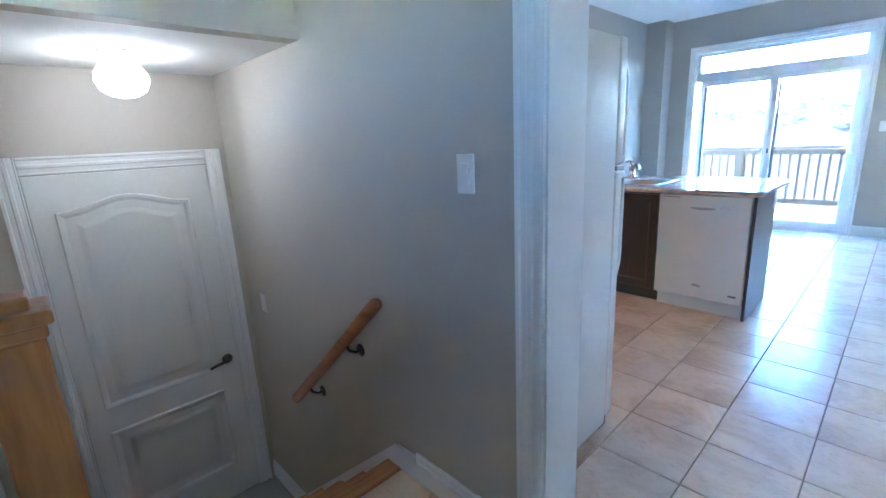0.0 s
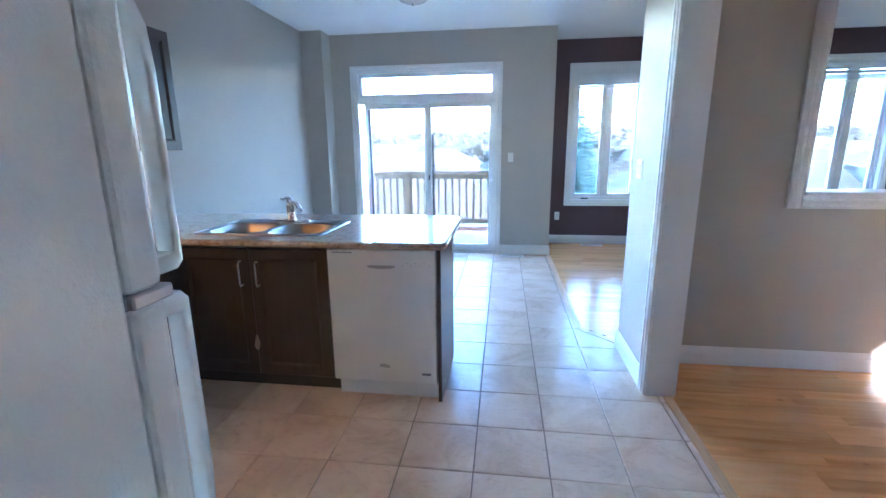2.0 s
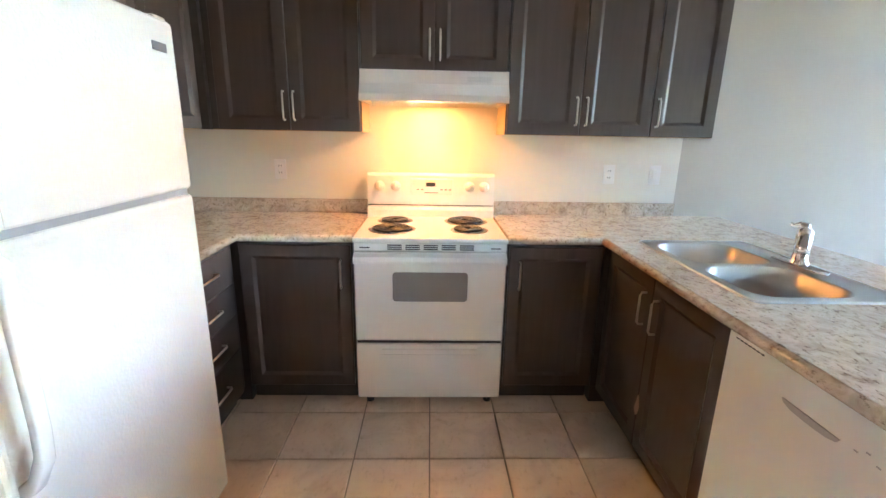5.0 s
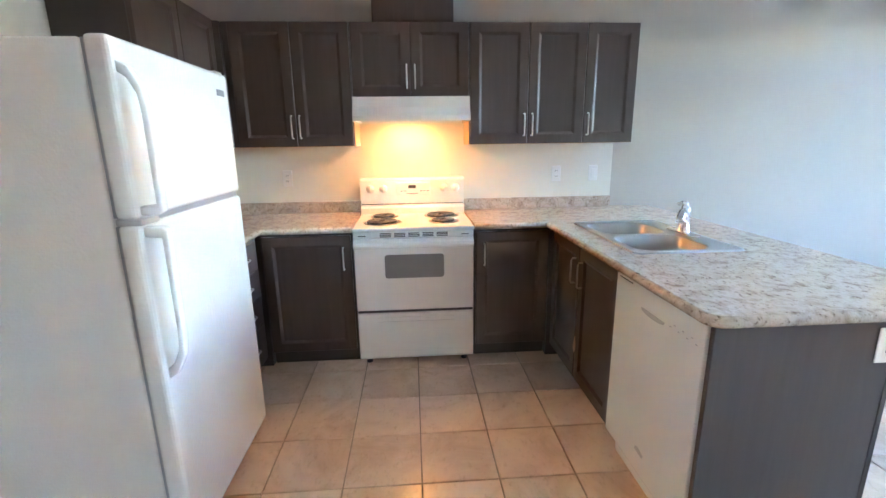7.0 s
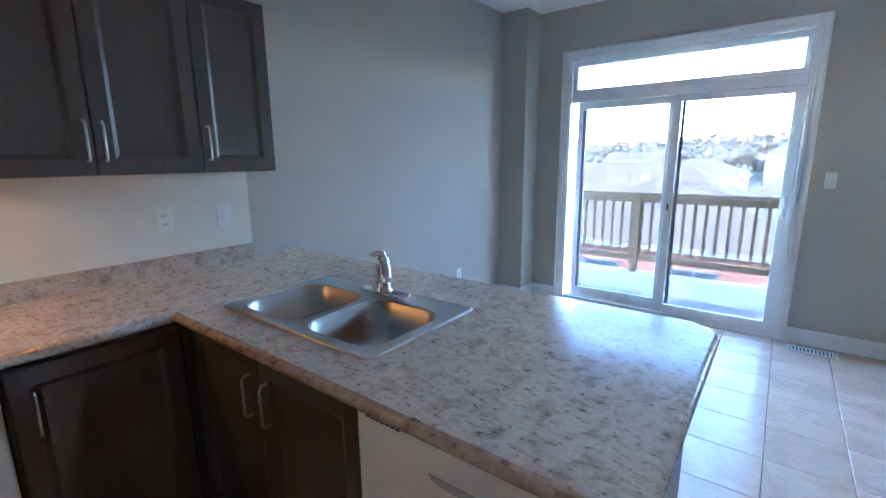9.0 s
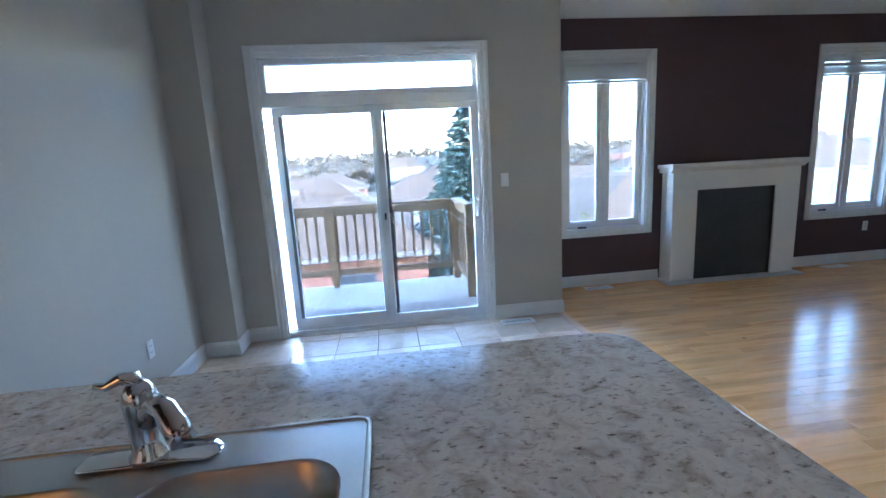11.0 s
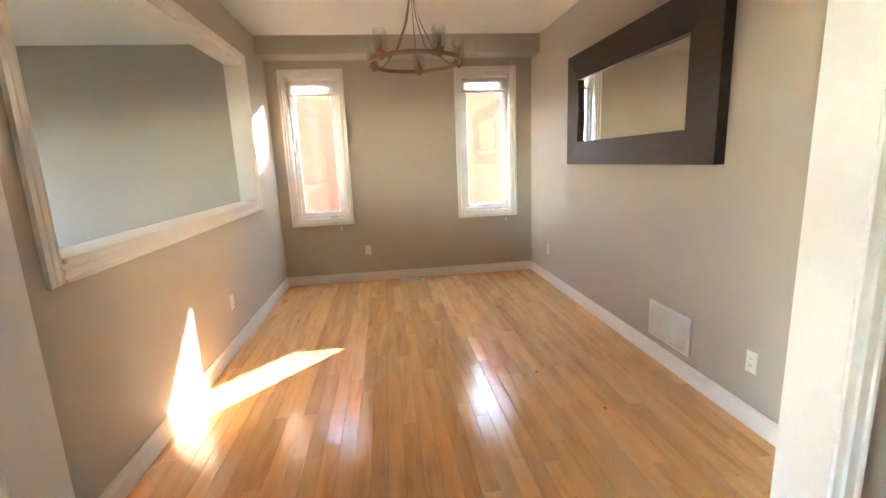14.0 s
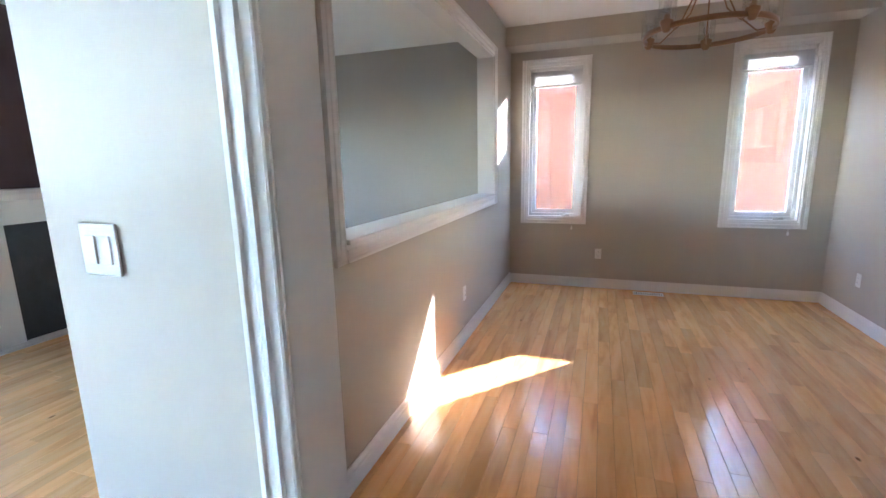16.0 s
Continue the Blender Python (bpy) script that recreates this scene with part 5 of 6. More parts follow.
lathe(bm, [(0.065, -0.002), (0.065, -0.018), (0.05, -0.028), (0.012, -0.034)][::-1], (CX, CY, CEIL), 24)
part("canopy", smooth(bm), M_BRONZE, ch)
bm = bmesh.new()
lathe(bm, [(0.012, 0), (0.014, 0.03), (0.022, 0.05), (0.010, 0.07), (0.008, 0.12)], (CX, CY, 2.58), 14)
part("hub", smooth(bm), M_BRONZE, ch)
bm = bmesh.new()
tube(bm, [(CX, CY, 2.69), (CX, CY, CEIL - 0.03)], 0.006, 8)
part("stem", bm, M_BRONZE, ch)
for k in range(5):
    a = radians(-82 + 72 * k)
    ca, sa = math.cos(a), math.sin(a)
    px, py = CX + CR * ca, CY + CR * sa
    bm = bmesh.new()
    tube(bm, [(CX + 0.012 * ca, CY + 0.012 * sa, 2.60), (CX + 0.06 * ca, CY + 0.06 * sa, 2.42), (CX + 0.15 * ca, CY + 0.15 * sa, 2.24), (CX + 0.26 * ca, CY + 0.26 * sa, 2.15), (px, py, CZ + 0.01)], 0.0045, 8)
    part("arm", smooth(bm, 60), M_BRONZE, ch)
    bm = bmesh.new()
    lathe(bm, [(0.012, -0.03), (0.022, -0.018), (0.034, 0.018), (0.036, 0.03), (0.018, 0.034), (0.016, 0.062)], (px, py, CZ), 18)
    s = part("socket", smooth(bm, 50), M_BRONZE, ch)
    bm = bmesh.new()
    rings = [[bm.verts.new((px + r * math.cos(2 * math.pi * q / 20), py + r * math.sin(2 * math.pi * q / 20), z)) for q in range(20)] for r, z in ((0.047, CZ + 0.032), (0.047, CZ + 0.165))]
    for q in range(20):
        bm.faces.new((rings[0][q], rings[0][(q + 1) % 20], rings[1][(q + 1) % 20], rings[1][q]))
    sh = part("shade", smooth(bm), M_SHADE, s, "clear glass cylinder shade")
    bm = bmesh.new()
    lathe(bm, [(0.013, 0), (0.016, 0.012), (0.021, 0.04), (0.020, 0.058), (0.010, 0.072), (0.003, 0.075)], (px, py, CZ + 0.062), 14)
    part("bulb", smooth(bm, 60), M_SHADE, s, "clear unlit bulb")

# ---------- stairs, landing and its door ----------
setting("floor_landing", box(X_DOOR, 0.12, LAND - 0.2, 0.52, 1.42, LAND), mat("grey_landing_tile", (0.36, 0.34, 0.33), 0.4, var=0.08, scale=8), "grey tiled stair landing")
sr = thing("stairs", 1.46, 0.77, LAND, "oak stairs with white risers going down to the landing", "stairs", kind="structure")
RISE, RUN = 0.19, 0.235
for i in range(5):
    zt = -RISE * i
    xr = 1.46 - RUN * i
    part("riser", box(xr - 0.018, 0.135, zt - RISE + 0.001, xr, 1.405, zt - 0.03), M_TRIM, sr)
    if i < 4:
        part("tread", box(xr - RUN - 0.02, 0.135, zt - RISE - 0.028, xr - 0.018, 1.405, zt - RISE, bevel=0.006, seg=2), M_CARPETTREAD, sr)
part("nosing", box(1.43, 0.135, -0.028, 1.52, 1.405, 0.004, bevel=0.006, seg=2), M_CARPETTREAD, sr)
sk_pts = [(1.62, 0.105), (1.50, 0.10), (0.47, LAND + 0.13), (0.40, LAND + 0.10), (0.40, LAND), (0.50, LAND), (1.44, -0.17), (1.46, 0.0), (1.62, 0.0)]
part("skirt_board", prism(sk_pts, "y", 1.404, 1.4195), M_TRIM, sr, "white sloping skirt board")
part("skirt_board", prism(sk_pts, "y", 0.121, 0.1345), M_TRIM, sr)
part("skirt_moulding", prism([(1.63, 0.112), (1.498, 0.112), (0.46, LAND + 0.142), (0.475, LAND + 0.112), (1.502, 0.082), (1.63, 0.082)], "y", 1.394, 1.404), M_TRIM, sr)
setting("floor_stair_base", prism([(1.44, -0.25), (1.44, -1.15), (0.52, -1.15)], "y", 0.12, 1.42), M_GROUT, "closed underside of the stairs")

hr = thing("handrail", 1.0, 1.35, 0.3, "varnished oak handrail on bronze brackets along the stair wall", "handrail")
bm = bmesh.new()
r0, r1 = Vector((1.53, 1.35, 0.775)), Vector((0.665, 1.35, 0.0))
d = (r1 - r0).normalized()
tube(bm, [r0, r0 + d * 0.012, r1 - d * 0.012, r1], [0.020, 0.027, 0.027, 0.020], 16)
part("rail", smooth(bm, 50), M_RAIL, hr)
for f in (0.30, 0.78):
    p = r0.lerp(r1, f)
    bm = bmesh.new()
    tube(bm, [p + Vector((0, 0, -0.022)), p + Vector((0, 0.01, -0.055)), p + Vector((0, 0.04, -0.075)), p + Vector((0, 0.066, -0.075))], 0.007, 8)
    lathe(bm, [(0.030, 0.069), (0.030, 0.064), (0.018, 0.060), (0.010, 0.058)], p + Vector((0, 0, -0.075)), 16, "y")
    part("bracket", smooth(bm, 50), M_DARKMETAL, hr)
nw = thing("newel_post", 1.62, 0.42, 0, "varnished oak newel post at the head of the stairs", "newel post")
NX, NY = 1.60, 0.38
part("post", box(NX - 0.055, NY - 0.055, 0.0, NX + 0.055, NY + 0.055, 1.00, bevel=0.006, seg=2), M_NEWEL, nw)
part("cap", boxes((NX - 0.062, NY - 0.062, 1.00, NX + 0.062, NY + 0.062, 1.03), (NX - 0.075, NY - 0.075, 1.03, NX + 0.075, NY + 0.075, 1.06), (NX - 0.045, NY - 0.045, 1.06, NX + 0.045, NY + 0.045, 1.09), bevel=0.006, seg=2), M_NEWEL, nw)
bm = bmesh.new()
tube(bm, [(NX - 0.055, NY, 0.80), (0.9, NY, 0.20)], 0.028, 14)
part("rail", smooth(bm, 50), M_RAIL, nw)
for i in range(4):
    xb = 1.42 - i * 0.13
    bm = bmesh.new()
    tube(bm, [(xb, NY, -0.20 - 0.19 * int((1.46 - xb) / RUN)), (xb, NY, 0.80 - (NX - 0.055 - xb) * 0.93)], 0.014, 8)
    part("baluster", smooth(bm), M_NEWEL, nw)

D0, D1, DZ0, DZ1 = 0.48, 1.295, LAND + 0.012, 1.285
dr = thing("door_landing", X_DOOR, (D0 + D1) / 2, LAND, "white moulded two-panel door with an arched top panel and bronze lever", "door", kind="structure")
# thin dark sheet: shade behind the door put in as colour
setting("door_gap_shade", box(X_DOOR - 0.149, D0 - 0.02, LAND, X_DOOR - 0.148, D1 + 0.02, DZ1), M_DARK, "dark sheet standing in for shade behind the landing door")
slab = part("slab", box(X_DOOR + 0.001, D0, DZ0, X_DOOR + 0.012, D1, DZ1, bevel=0.003), M_DOOR, dr)


def panel_outline(y0, y1, z0, z1, rise):
    pts = [(y0, z0), (y1, z0), (y1, z1 - rise)]
    for i in range(1, 16):
        s = i / 16
        pts.append((y1 + (y0 - y1) * s, z1 - rise + rise * (0.5 - 0.5 * math.cos(2 * math.pi * s))))
    pts.append((y0, z1 - rise))
    return pts


def offset(pts, y0, y1, z0, z1, d):
    cy, cz = (y0 + y1) / 2, (z0 + z1) / 2
    return [(y + (cy - y) * d / ((y1 - y0) / 2), z + (cz - z) * d / ((z1 - z0) / 2)) for y, z in pts]


for y0, y1, z0, z1, rise in ((D0 + 0.09, D1 - 0.12, 0.00, 1.165, 0.065), (D0 + 0.09, D1 - 0.12, LAND + 0.245, -0.14, 0.0)):
    pts = panel_outline(y0, y1, z0, z1, rise)
    bm = bmesh.new()
    rg = []
    for dd_, h in ((0.0, 0.0125), (0.006, 0.021), (0.020, 0.019), (0.034, 0.0125), (0.075, 0.0125), (0.10, 0.017)):
        rg.append([bm.verts.new((X_DOOR + h, y, z)) for y, z in offset(pts, y0, y1, z0, z1, dd_)])
    n = len(pts)
    for i in range(len(rg) - 1):
        for k in range(n):
            bm.faces.new((rg[i][k], rg[i][(k + 1) % n], rg[i + 1][(k + 1) % n], rg[i + 1][k]))
    bm.faces.new(rg[-1])
    part("moulded_panel", bm, M_DOOR, slab)
part("casing", casing_v(D0 - 0.087, 0.085, LAND, DZ1 + 0.09, X_DOOR, 1, "x", True), M_TRIM, dr)
part("casing", casing_v(D1 + 0.002, 0.085, LAND, DZ1 + 0.09, X_DOOR, 1, "x"), M_TRIM, dr)
part("casing", casing_h(D0, D1, DZ1 + 0.005, 0.085, X_DOOR, 1, "x"), M_TRIM, dr)
bm = bmesh.new()
hy, hz = D1 - 0.07, 0.055
lathe(bm, [(0.032, 0.012), (0.032, 0.020), (0.016, 0.026), (0.011, 0.05)], (X_DOOR, hy, hz), 18, "x")
tube(bm, [(X_DOOR + 0.05, hy, hz), (X_DOOR + 0.058, hy - 0.02, hz + 0.002), (X_DOOR + 0.058, hy - 0.07, hz - 0.004), (X_DOOR + 0.052, hy - 0.115, hz - 0.016)], [0.012, 0.011, 0.009, 0.008], 10)
part("door_lever", smooth(bm, 50), M_DARKMETAL, slab, "dark bronze lever")

# ---------- outdoors: deck ----------
DK = -0.10
deck = thing("deck", 1.1, 8.8, DK, "weathered wooden deck outside the patio door", "deck", kind="structure")
bm = bmesh.new()
bx(bm, -0.9, 7.84, DK - 0.22, 2.62, 9.78, DK - 0.03)
part("joists", bm, M_DECKRAIL, deck)
for i in range(14):
    y0 = 7.83 + i * 0.14
    part("deck_board", box(-0.9, y0, DK - 0.03, 2.62, y0 + 0.134, DK), M_DECK, deck)


def railing(x0, y0, x1, y1, n, label, posts):
    r = thing("deck_railing", x0, y0, DK, label, "railing", "deck railings")
    along_x = abs(x1 - x0) > abs(y1 - y0)
    for px, py in posts:
        part("post", box(px - 0.045, py - 0.045, DK, px + 0.045, py + 0.045, 0.96, bevel=0.004), M_DECKRAIL, r)
    part("top_rail", box(min(x0, x1) - 0.06, min(y0, y1) - 0.06, 0.955, max(x0, x1) + 0.06, max(y0, y1) + 0.06, 0.995, bevel=0.004), M_DECKRAIL, r)
    for z in (0.86, 0.06):
        part("rail", box(x0 - (0 if along_x else 0.02), y0 - (0.02 if along_x else 0), z, x1 + (0 if along_x else 0.02), y1 + (0.02 if along_x else 0), z + 0.085), M_DECKRAIL, r)
    for i in range(n):
        s = (i + 0.5) / n
        px, py = x0 + (x1 - x0) * s, y0 + (y1 - y0) * s
        part("baluster", box(px - 0.018, py - 0.018 + (0.036 if along_x else 0), 0.07, px + 0.018, py + 0.018 + (0.036 if along_x else 0), 0.94) if along_x else
             box(px - 0.018 + 0.036, py - 0.018, 0.07, px + 0.018 + 0.036, py + 0.018, 0.94), M_DECKRAIL, r)


railing(-0.85, 9.68, 2.44, 9.68, 26, "brown wooden deck railing with slim balusters", [(-0.85, 9.68), (0.8, 9.68), (2.44, 9.68)])
railing(2.46, 8.72, 2.46, 9.60, 8, "short brown side railing of the deck", [(2.46, 8.72)])
railing(-0.85, 7.90, -0.85, 9.60, 14, "brown wooden deck railing along the deck's end", [(-0.85, 7.90)])

# ---------- outdoors: ground, neighbours, trees ----------
M_GRASS = stone_mat("dry_spring_grass", [(0.3, (0.11, 0.085, 0.045)), (0.5, (0.15, 0.115, 0.062)), (0.7, (0.19, 0.15, 0.085))], 0.15, 0.9, (0.8, 0.8, 0.75), 1.5)
M_MORTAR = mat("grey_mortar", (0.38, 0.34, 0.30), 0.9, var=0.08)
M_SHINGLE = stone_mat("brown_roof_shingle", [(0.3, (0.15, 0.09, 0.05)), (0.55, (0.20, 0.125, 0.07)), (0.75, (0.25, 0.165, 0.095))], 1.2, 0.85, (0.7, 0.68, 0.65), 6)
M_SIDING = mat("pale_siding", (0.36, 0.34, 0.31), 0.6, var=0.05)
M_WINGLASS = mat("dark_house_glass", (0.06, 0.07, 0.08), 0.1, var=0.1)
M_BARK = mat("bark", (0.10, 0.07, 0.05), 0.9, var=0.2, bump=0.5)
M_SPRUCE = stone_mat("blue_spruce_needles", [(0.3, (0.09, 0.14, 0.11)), (0.5, (0.14, 0.20, 0.16)), (0.75, (0.20, 0.27, 0.22))], 3, 0.7)
M_CEDAR = stone_mat("yellow_green_cedar", [(0.3, (0.16, 0.17, 0.03)), (0.6, (0.27, 0.26, 0.05)), (0.8, (0.36, 0.34, 0.08))], 4, 0.7)
M_BUSH = stone_mat("bare_woods", [(0.3, (0.17, 0.13, 0.085)), (0.6, (0.21, 0.16, 0.11)), (0.8, (0.25, 0.195, 0.14))], 0.6, 0.9)

GZ = -4.2


def ground_height(x, y):
    """The land falls away behind the houses and rises to a far low ridge."""
    fall = GZ if y > 9 else GZ + 3.7 * min(1, max(0, (11 - y) / 3.0))
    s = max(0.0, min(1.0, (y - 60) / 260.0))
    return fall - 2.0 * min(1, max(0, (y - 14) / 40.0)) + 13.0 * s * s * (3 - 2 * s) + 2.5 * math.sin(x * 0.011 + 1.0) * s


bm = bmesh.new()
gx = [-2500, -900, -500, -300, -180, -110, -70, -40, -20, -8, -0.6, 2, 8.6, 9.6, 20, 40, 70, 110, 180, 300, 500, 900, 2500]
gy = [-2500, -600, -200, -60, -20, -1.6, 0, 6, 8, 11, 16, 24, 35, 50, 70, 95, 125, 160, 210, 270, 340, 500, 900, 2500]
grid = [[bm.verts.new((x, y, ground_height(x, y) if y > 6 else (-3.0 if -0.1 <= y and -1 <= x <= 9 else -0.55))) for x in gx] for y in gy]
for j in range(len(gy) - 1):
    for i in range(len(gx) - 1):
        bm.faces.new((grid[j][i], grid[j][i + 1], grid[j + 1][i + 1], grid[j + 1][i]))
setting("ground", smooth(bm, 80), M_GRASS, "dry grassy land falling away behind the house")


def neighbour(x, y, w, d, wall_h, roof_h, wall_mat, label, hip=True, turn=0.0, windows=()):
    """A house seen from the back: walls, hip or gable roof, windows with frames on its near side."""
    z = ground_height(x, y)
    h = thing("house", x, y, z, label, "house", "houses behind the deck")
    part("wall", box(x - w / 2, y - d / 2, z - 1.0, x + w / 2, y + d / 2, z + wall_h), wall_mat, h)
    o = 0.45
    a, b, c, e = x - w / 2 - o, x + w / 2 + o, y - d / 2 - o, y + d / 2 + o
    bm = bmesh.new()
    zb, zt = z + wall_h, z + wall_h + roof_h
    base = [bm.verts.new(p) for p in ((a, c, zb), (b, c, zb), (b, e, zb), (a, e, zb))]
    inset = min(w, d) * 0.42 if hip else 0.0
    if w >= d or not hip:
        top = [bm.verts.new((a + inset, (c + e) / 2, zt)), bm.verts.new((b - inset, (c + e) / 2, zt))]
        for f in ((base[0], base[1], top[1], top[0]), (base[1], base[2], top[1]), (base[2], base[3], top[0], top[1]), (base[3], base[0], top[0])):
            bm.faces.new(f)
    else:
        top = [bm.verts.new(((a + b) / 2, c + inset, zt)), bm.verts.new(((a + b) / 2, e - inset, zt))]
        for f in ((base[0], base[1], top[0]), (base[1], base[2], top[1], top[0]), (base[2], base[3], top[1]), (base[3], base[0], top[0], top[1])):
            bm.faces.new(f)
    bm.faces.new(base[::-1])
    rf = part("roof", bm, M_SHINGLE, h)
    part("fascia", boxes((a, c - 0.03, zb - 0.18, b, c, zb + 0.02), (a, e, zb - 0.18, b, e + 0.03, zb + 0.02), (a - 0.03, c, zb - 0.18, a, e, zb + 0.02), (b, c, zb - 0.18, b + 0.03, e, zb + 0.02)), M_SIDING, h)
    part("vent_pipe", box(x + w * 0.1, y - d * 0.12, zb + roof_h * 0.6, x + w * 0.1 + 0.35, y - d * 0.12 + 0.35, zb + roof_h * 0.85), M_SIDING, rf)
    for u, zz, ww, hh in windows:
        wd = part("window", boxes((x + u - ww / 2, y - d / 2 - 0.06, z + zz, x + u + ww / 2, y - d / 2 - 0.01, z + zz + 0.08), (x + u - ww / 2, y - d / 2 - 0.06, z + zz + hh - 0.08, x + u + ww / 2, y - d / 2 - 0.01, z + zz + hh),
                                  (x + u - ww / 2, y - d / 2 - 0.06, z + zz, x + u - ww / 2 + 0.08, y - d / 2 - 0.01, z + zz + hh), (x + u + ww / 2 - 0.08, y - d / 2 - 0.06, z + zz, x + u + ww / 2, y - d / 2 - 0.01, z + zz + hh),
                                  (x + u - 0.04, y - d / 2 - 0.055, z + zz, x + u + 0.04, y - d / 2 - 0.01, z + zz + hh)), M_SIDING, h)
        part("pane", box(x + u - ww / 2 + 0.05, y - d / 2 - 0.03, z + zz + 0.05, x + u + ww / 2 - 0.05, y - d / 2 - 0.012, z + zz + hh - 0.05), M_WINGLASS, wd)
    return h


neighbour(-4.5, 27.0, 15.0, 11.0, 3.0, 2.9, M_BRICK, "brick bungalow with a broad brown hip roof", True, 0, ((1.2, 0.9, 1.5, 1.3), (4.6, 0.9, 1.6, 1.3), (-3.5, 0.9, 1.6, 1.3)))
neighbour(6.5, 52.0, 12.0, 10.0, 4.2, 2.6, M_SIDING, "pale two-storey house with a brown roof", True, 0, ((-3.6, 2.2, 1.2, 1.3), (-1.4, 2.2, 1.2, 1.3), (1.6, 2.2, 1.2, 1.3)))
neighbour(15.0, 30.0, 9.0, 12.0, 2.9, 2.5, M_BRICK, "low house with a dark hip roof beyond the garden", True, 0, ((-2.0, 0.8, 1.4, 1.2),))
neighbour(23.0, 42.0, 11.0, 9.0, 3.2, 2.4, M_SIDING, "pale gabled house among other roofs", False, 0, ((-2.0, 1.0, 1.4, 1.2), (2.0, 1.0, 1.4, 1.2)))
neighbour(36.0, 38.0, 12.0, 12.0, 5.2, 3.0, M_SIDING, "tall pale house seen past the window edge", True, 0, ((-2.5, 3.2, 1.2, 1.4), (2.0, 3.2, 1.2, 1.4)))
neighbour(-24.0, 48.0, 14.0, 10.0, 3.0, 2.8, M_BRICK, "brick house with a brown roof farther off", True, 0, ((-2.0, 1.0, 1.4, 1.2),))
for i, (x, y) in enumerate(((-30, 90), (-8, 82), (14, 88), (34, 80), (55, 92), (48, 66), (76, 86), (-55, 96), (5, 120), (-30, 130), (40, 125), (75, 130))):
    neighbour(x, y, 12 + (i * 5) % 5, 9 + (i * 3) % 4, 3.4 + (i % 3), 2.4, M_BRICK if i % 2 else M_SIDING, "distant house with a brown roof", i % 3 > 0, 0, ((-2.2, 1.2, 1.3, 1.2), (2.2, 1.2, 1.3, 1.2)))


def spruce(x, y, z, height, radius, material, label, name, boughs=26, rings=30, seed=1):
    """A conifer: tapered trunk and drooping boughs of many small needle clumps."""
    rnd = random.Random(seed)
    t = thing(name, x, y, z, label, "tree")
    bm = bmesh.new()
    tube(bm, [(x, y, z), (x, y, z + height * 0.5), (x, y, z + height)], [radius * 0.07, radius * 0.04, 0.01], 8)
    part("trunk", bm, M_BARK, t)
    verts, faces = [], []

    def clump(p, s, d):
        n = len(verts)
        up = Vector((0, 0, 1))
        side = d.cross(up).normalized()
        for k in range(3):
            a = rnd.uniform(0, math.pi)
            o = (side * math.cos(a) + up * math.sin(a)) * s * 0.5
            m = len(verts)
            tip = p + d * s * rnd.uniform(0.9, 1.5) + up * s * rnd.uniform(-0.35, 0.2)
            verts.extend([tuple(p + o * 0.8), tuple(p - o * 0.8), tuple(tip)])
            faces.append((m, m + 1, m + 2))

    for i in range(rings):
        f = (i + rnd.uniform(-0.3, 0.3)) / rings
        f = max(0.02, min(0.99, f))
        r = radius * (1 - f) ** 0.85 + 0.06
        h = z + height * (0.06 + 0.93 * f)
        nb = max(5, int(boughs * (1 - f * 0.75)))
        for b in range(nb):
            a = 2 * math.pi * (b + rnd.random()) / nb
            rr = r * rnd.uniform(0.72, 1.12)
            d = Vector((math.cos(a), math.sin(a), 0))
            steps = max(3, int(rr / 0.16))
            for s in range(1, steps + 1):
                q = s / steps
                p = Vector((x, y, h)) + d * rr * q + Vector((0, 0, -0.30 * rr * q + 0.16 * rr * q * q)) + Vector((rnd.uniform(-1, 1), rnd.uniform(-1, 1), rnd.uniform(-1, 1))) * 0.06
                clump(p, rnd.uniform(0.12, 0.22) * max(0.5, radius / 2.6), (d + Vector((rnd.uniform(-.5, .5), rnd.uniform(-.5, .5), rnd.uniform(-.4, .1)))).normalized())
    me = bpy.data.meshes.new("crown")
    me.from_pydata([(v[0] - x, v[1] - y, v[2] - z) for v in verts], [], faces)
    me.materials.append(material)
    cr = new("crown", me)
    cr.parent = t
    return t


spruce(5.3, 24.0, ground_height(5.3, 24), 9.0, 3.2, M_SPRUCE, "tall blue-green spruce behind the deck", "spruce_tree", 40, 64, seed=3)
spruce(9.3, 20.5, ground_height(9.3, 20.5), 4.0, 0.75, M_CEDAR, "small yellow-green cedar in a garden", "cedar_tree", 14, 22, seed=5)
spruce(10.3, 20.8, ground_height(10.3, 20.8), 3.4, 0.6, M_CEDAR, "small yellow-green cedar in a garden", "cedar_tree", 14, 22, seed=8)

# far woods along the ridge, too many to count
rnd = random.Random(11)
verts, faces = [], []
for i in range(1500):
    y = rnd.uniform(95, 420)
    x = rnd.uniform(-0.9, 1.1) * y
    z = ground_height(x, y)
    s = rnd.uniform(1.2, 3.2)
    for k in range(7):
        c = Vector((x + rnd.gauss(0, s * 0.6), y + rnd.gauss(0, s * 0.6), z + rnd.uniform(0.3, 1.5) * s))
        for q in range(3):
            n = len(verts)
            for _ in range(3):
                verts.append(tuple(c + Vector((rnd.gauss(0, 1), rnd.gauss(0, 1), rnd.gauss(0, 0.8))) * s * 0.42))
            faces.append((n, n + 1, n + 2))
me = bpy.data.meshes.new("far_woods")
me.from_pydata(verts, [], faces)
me.materials.append(M_BUSH)
tagged(new("far_woods", me), "bare brown woods along the far ridge", "woods", "", "stuff")

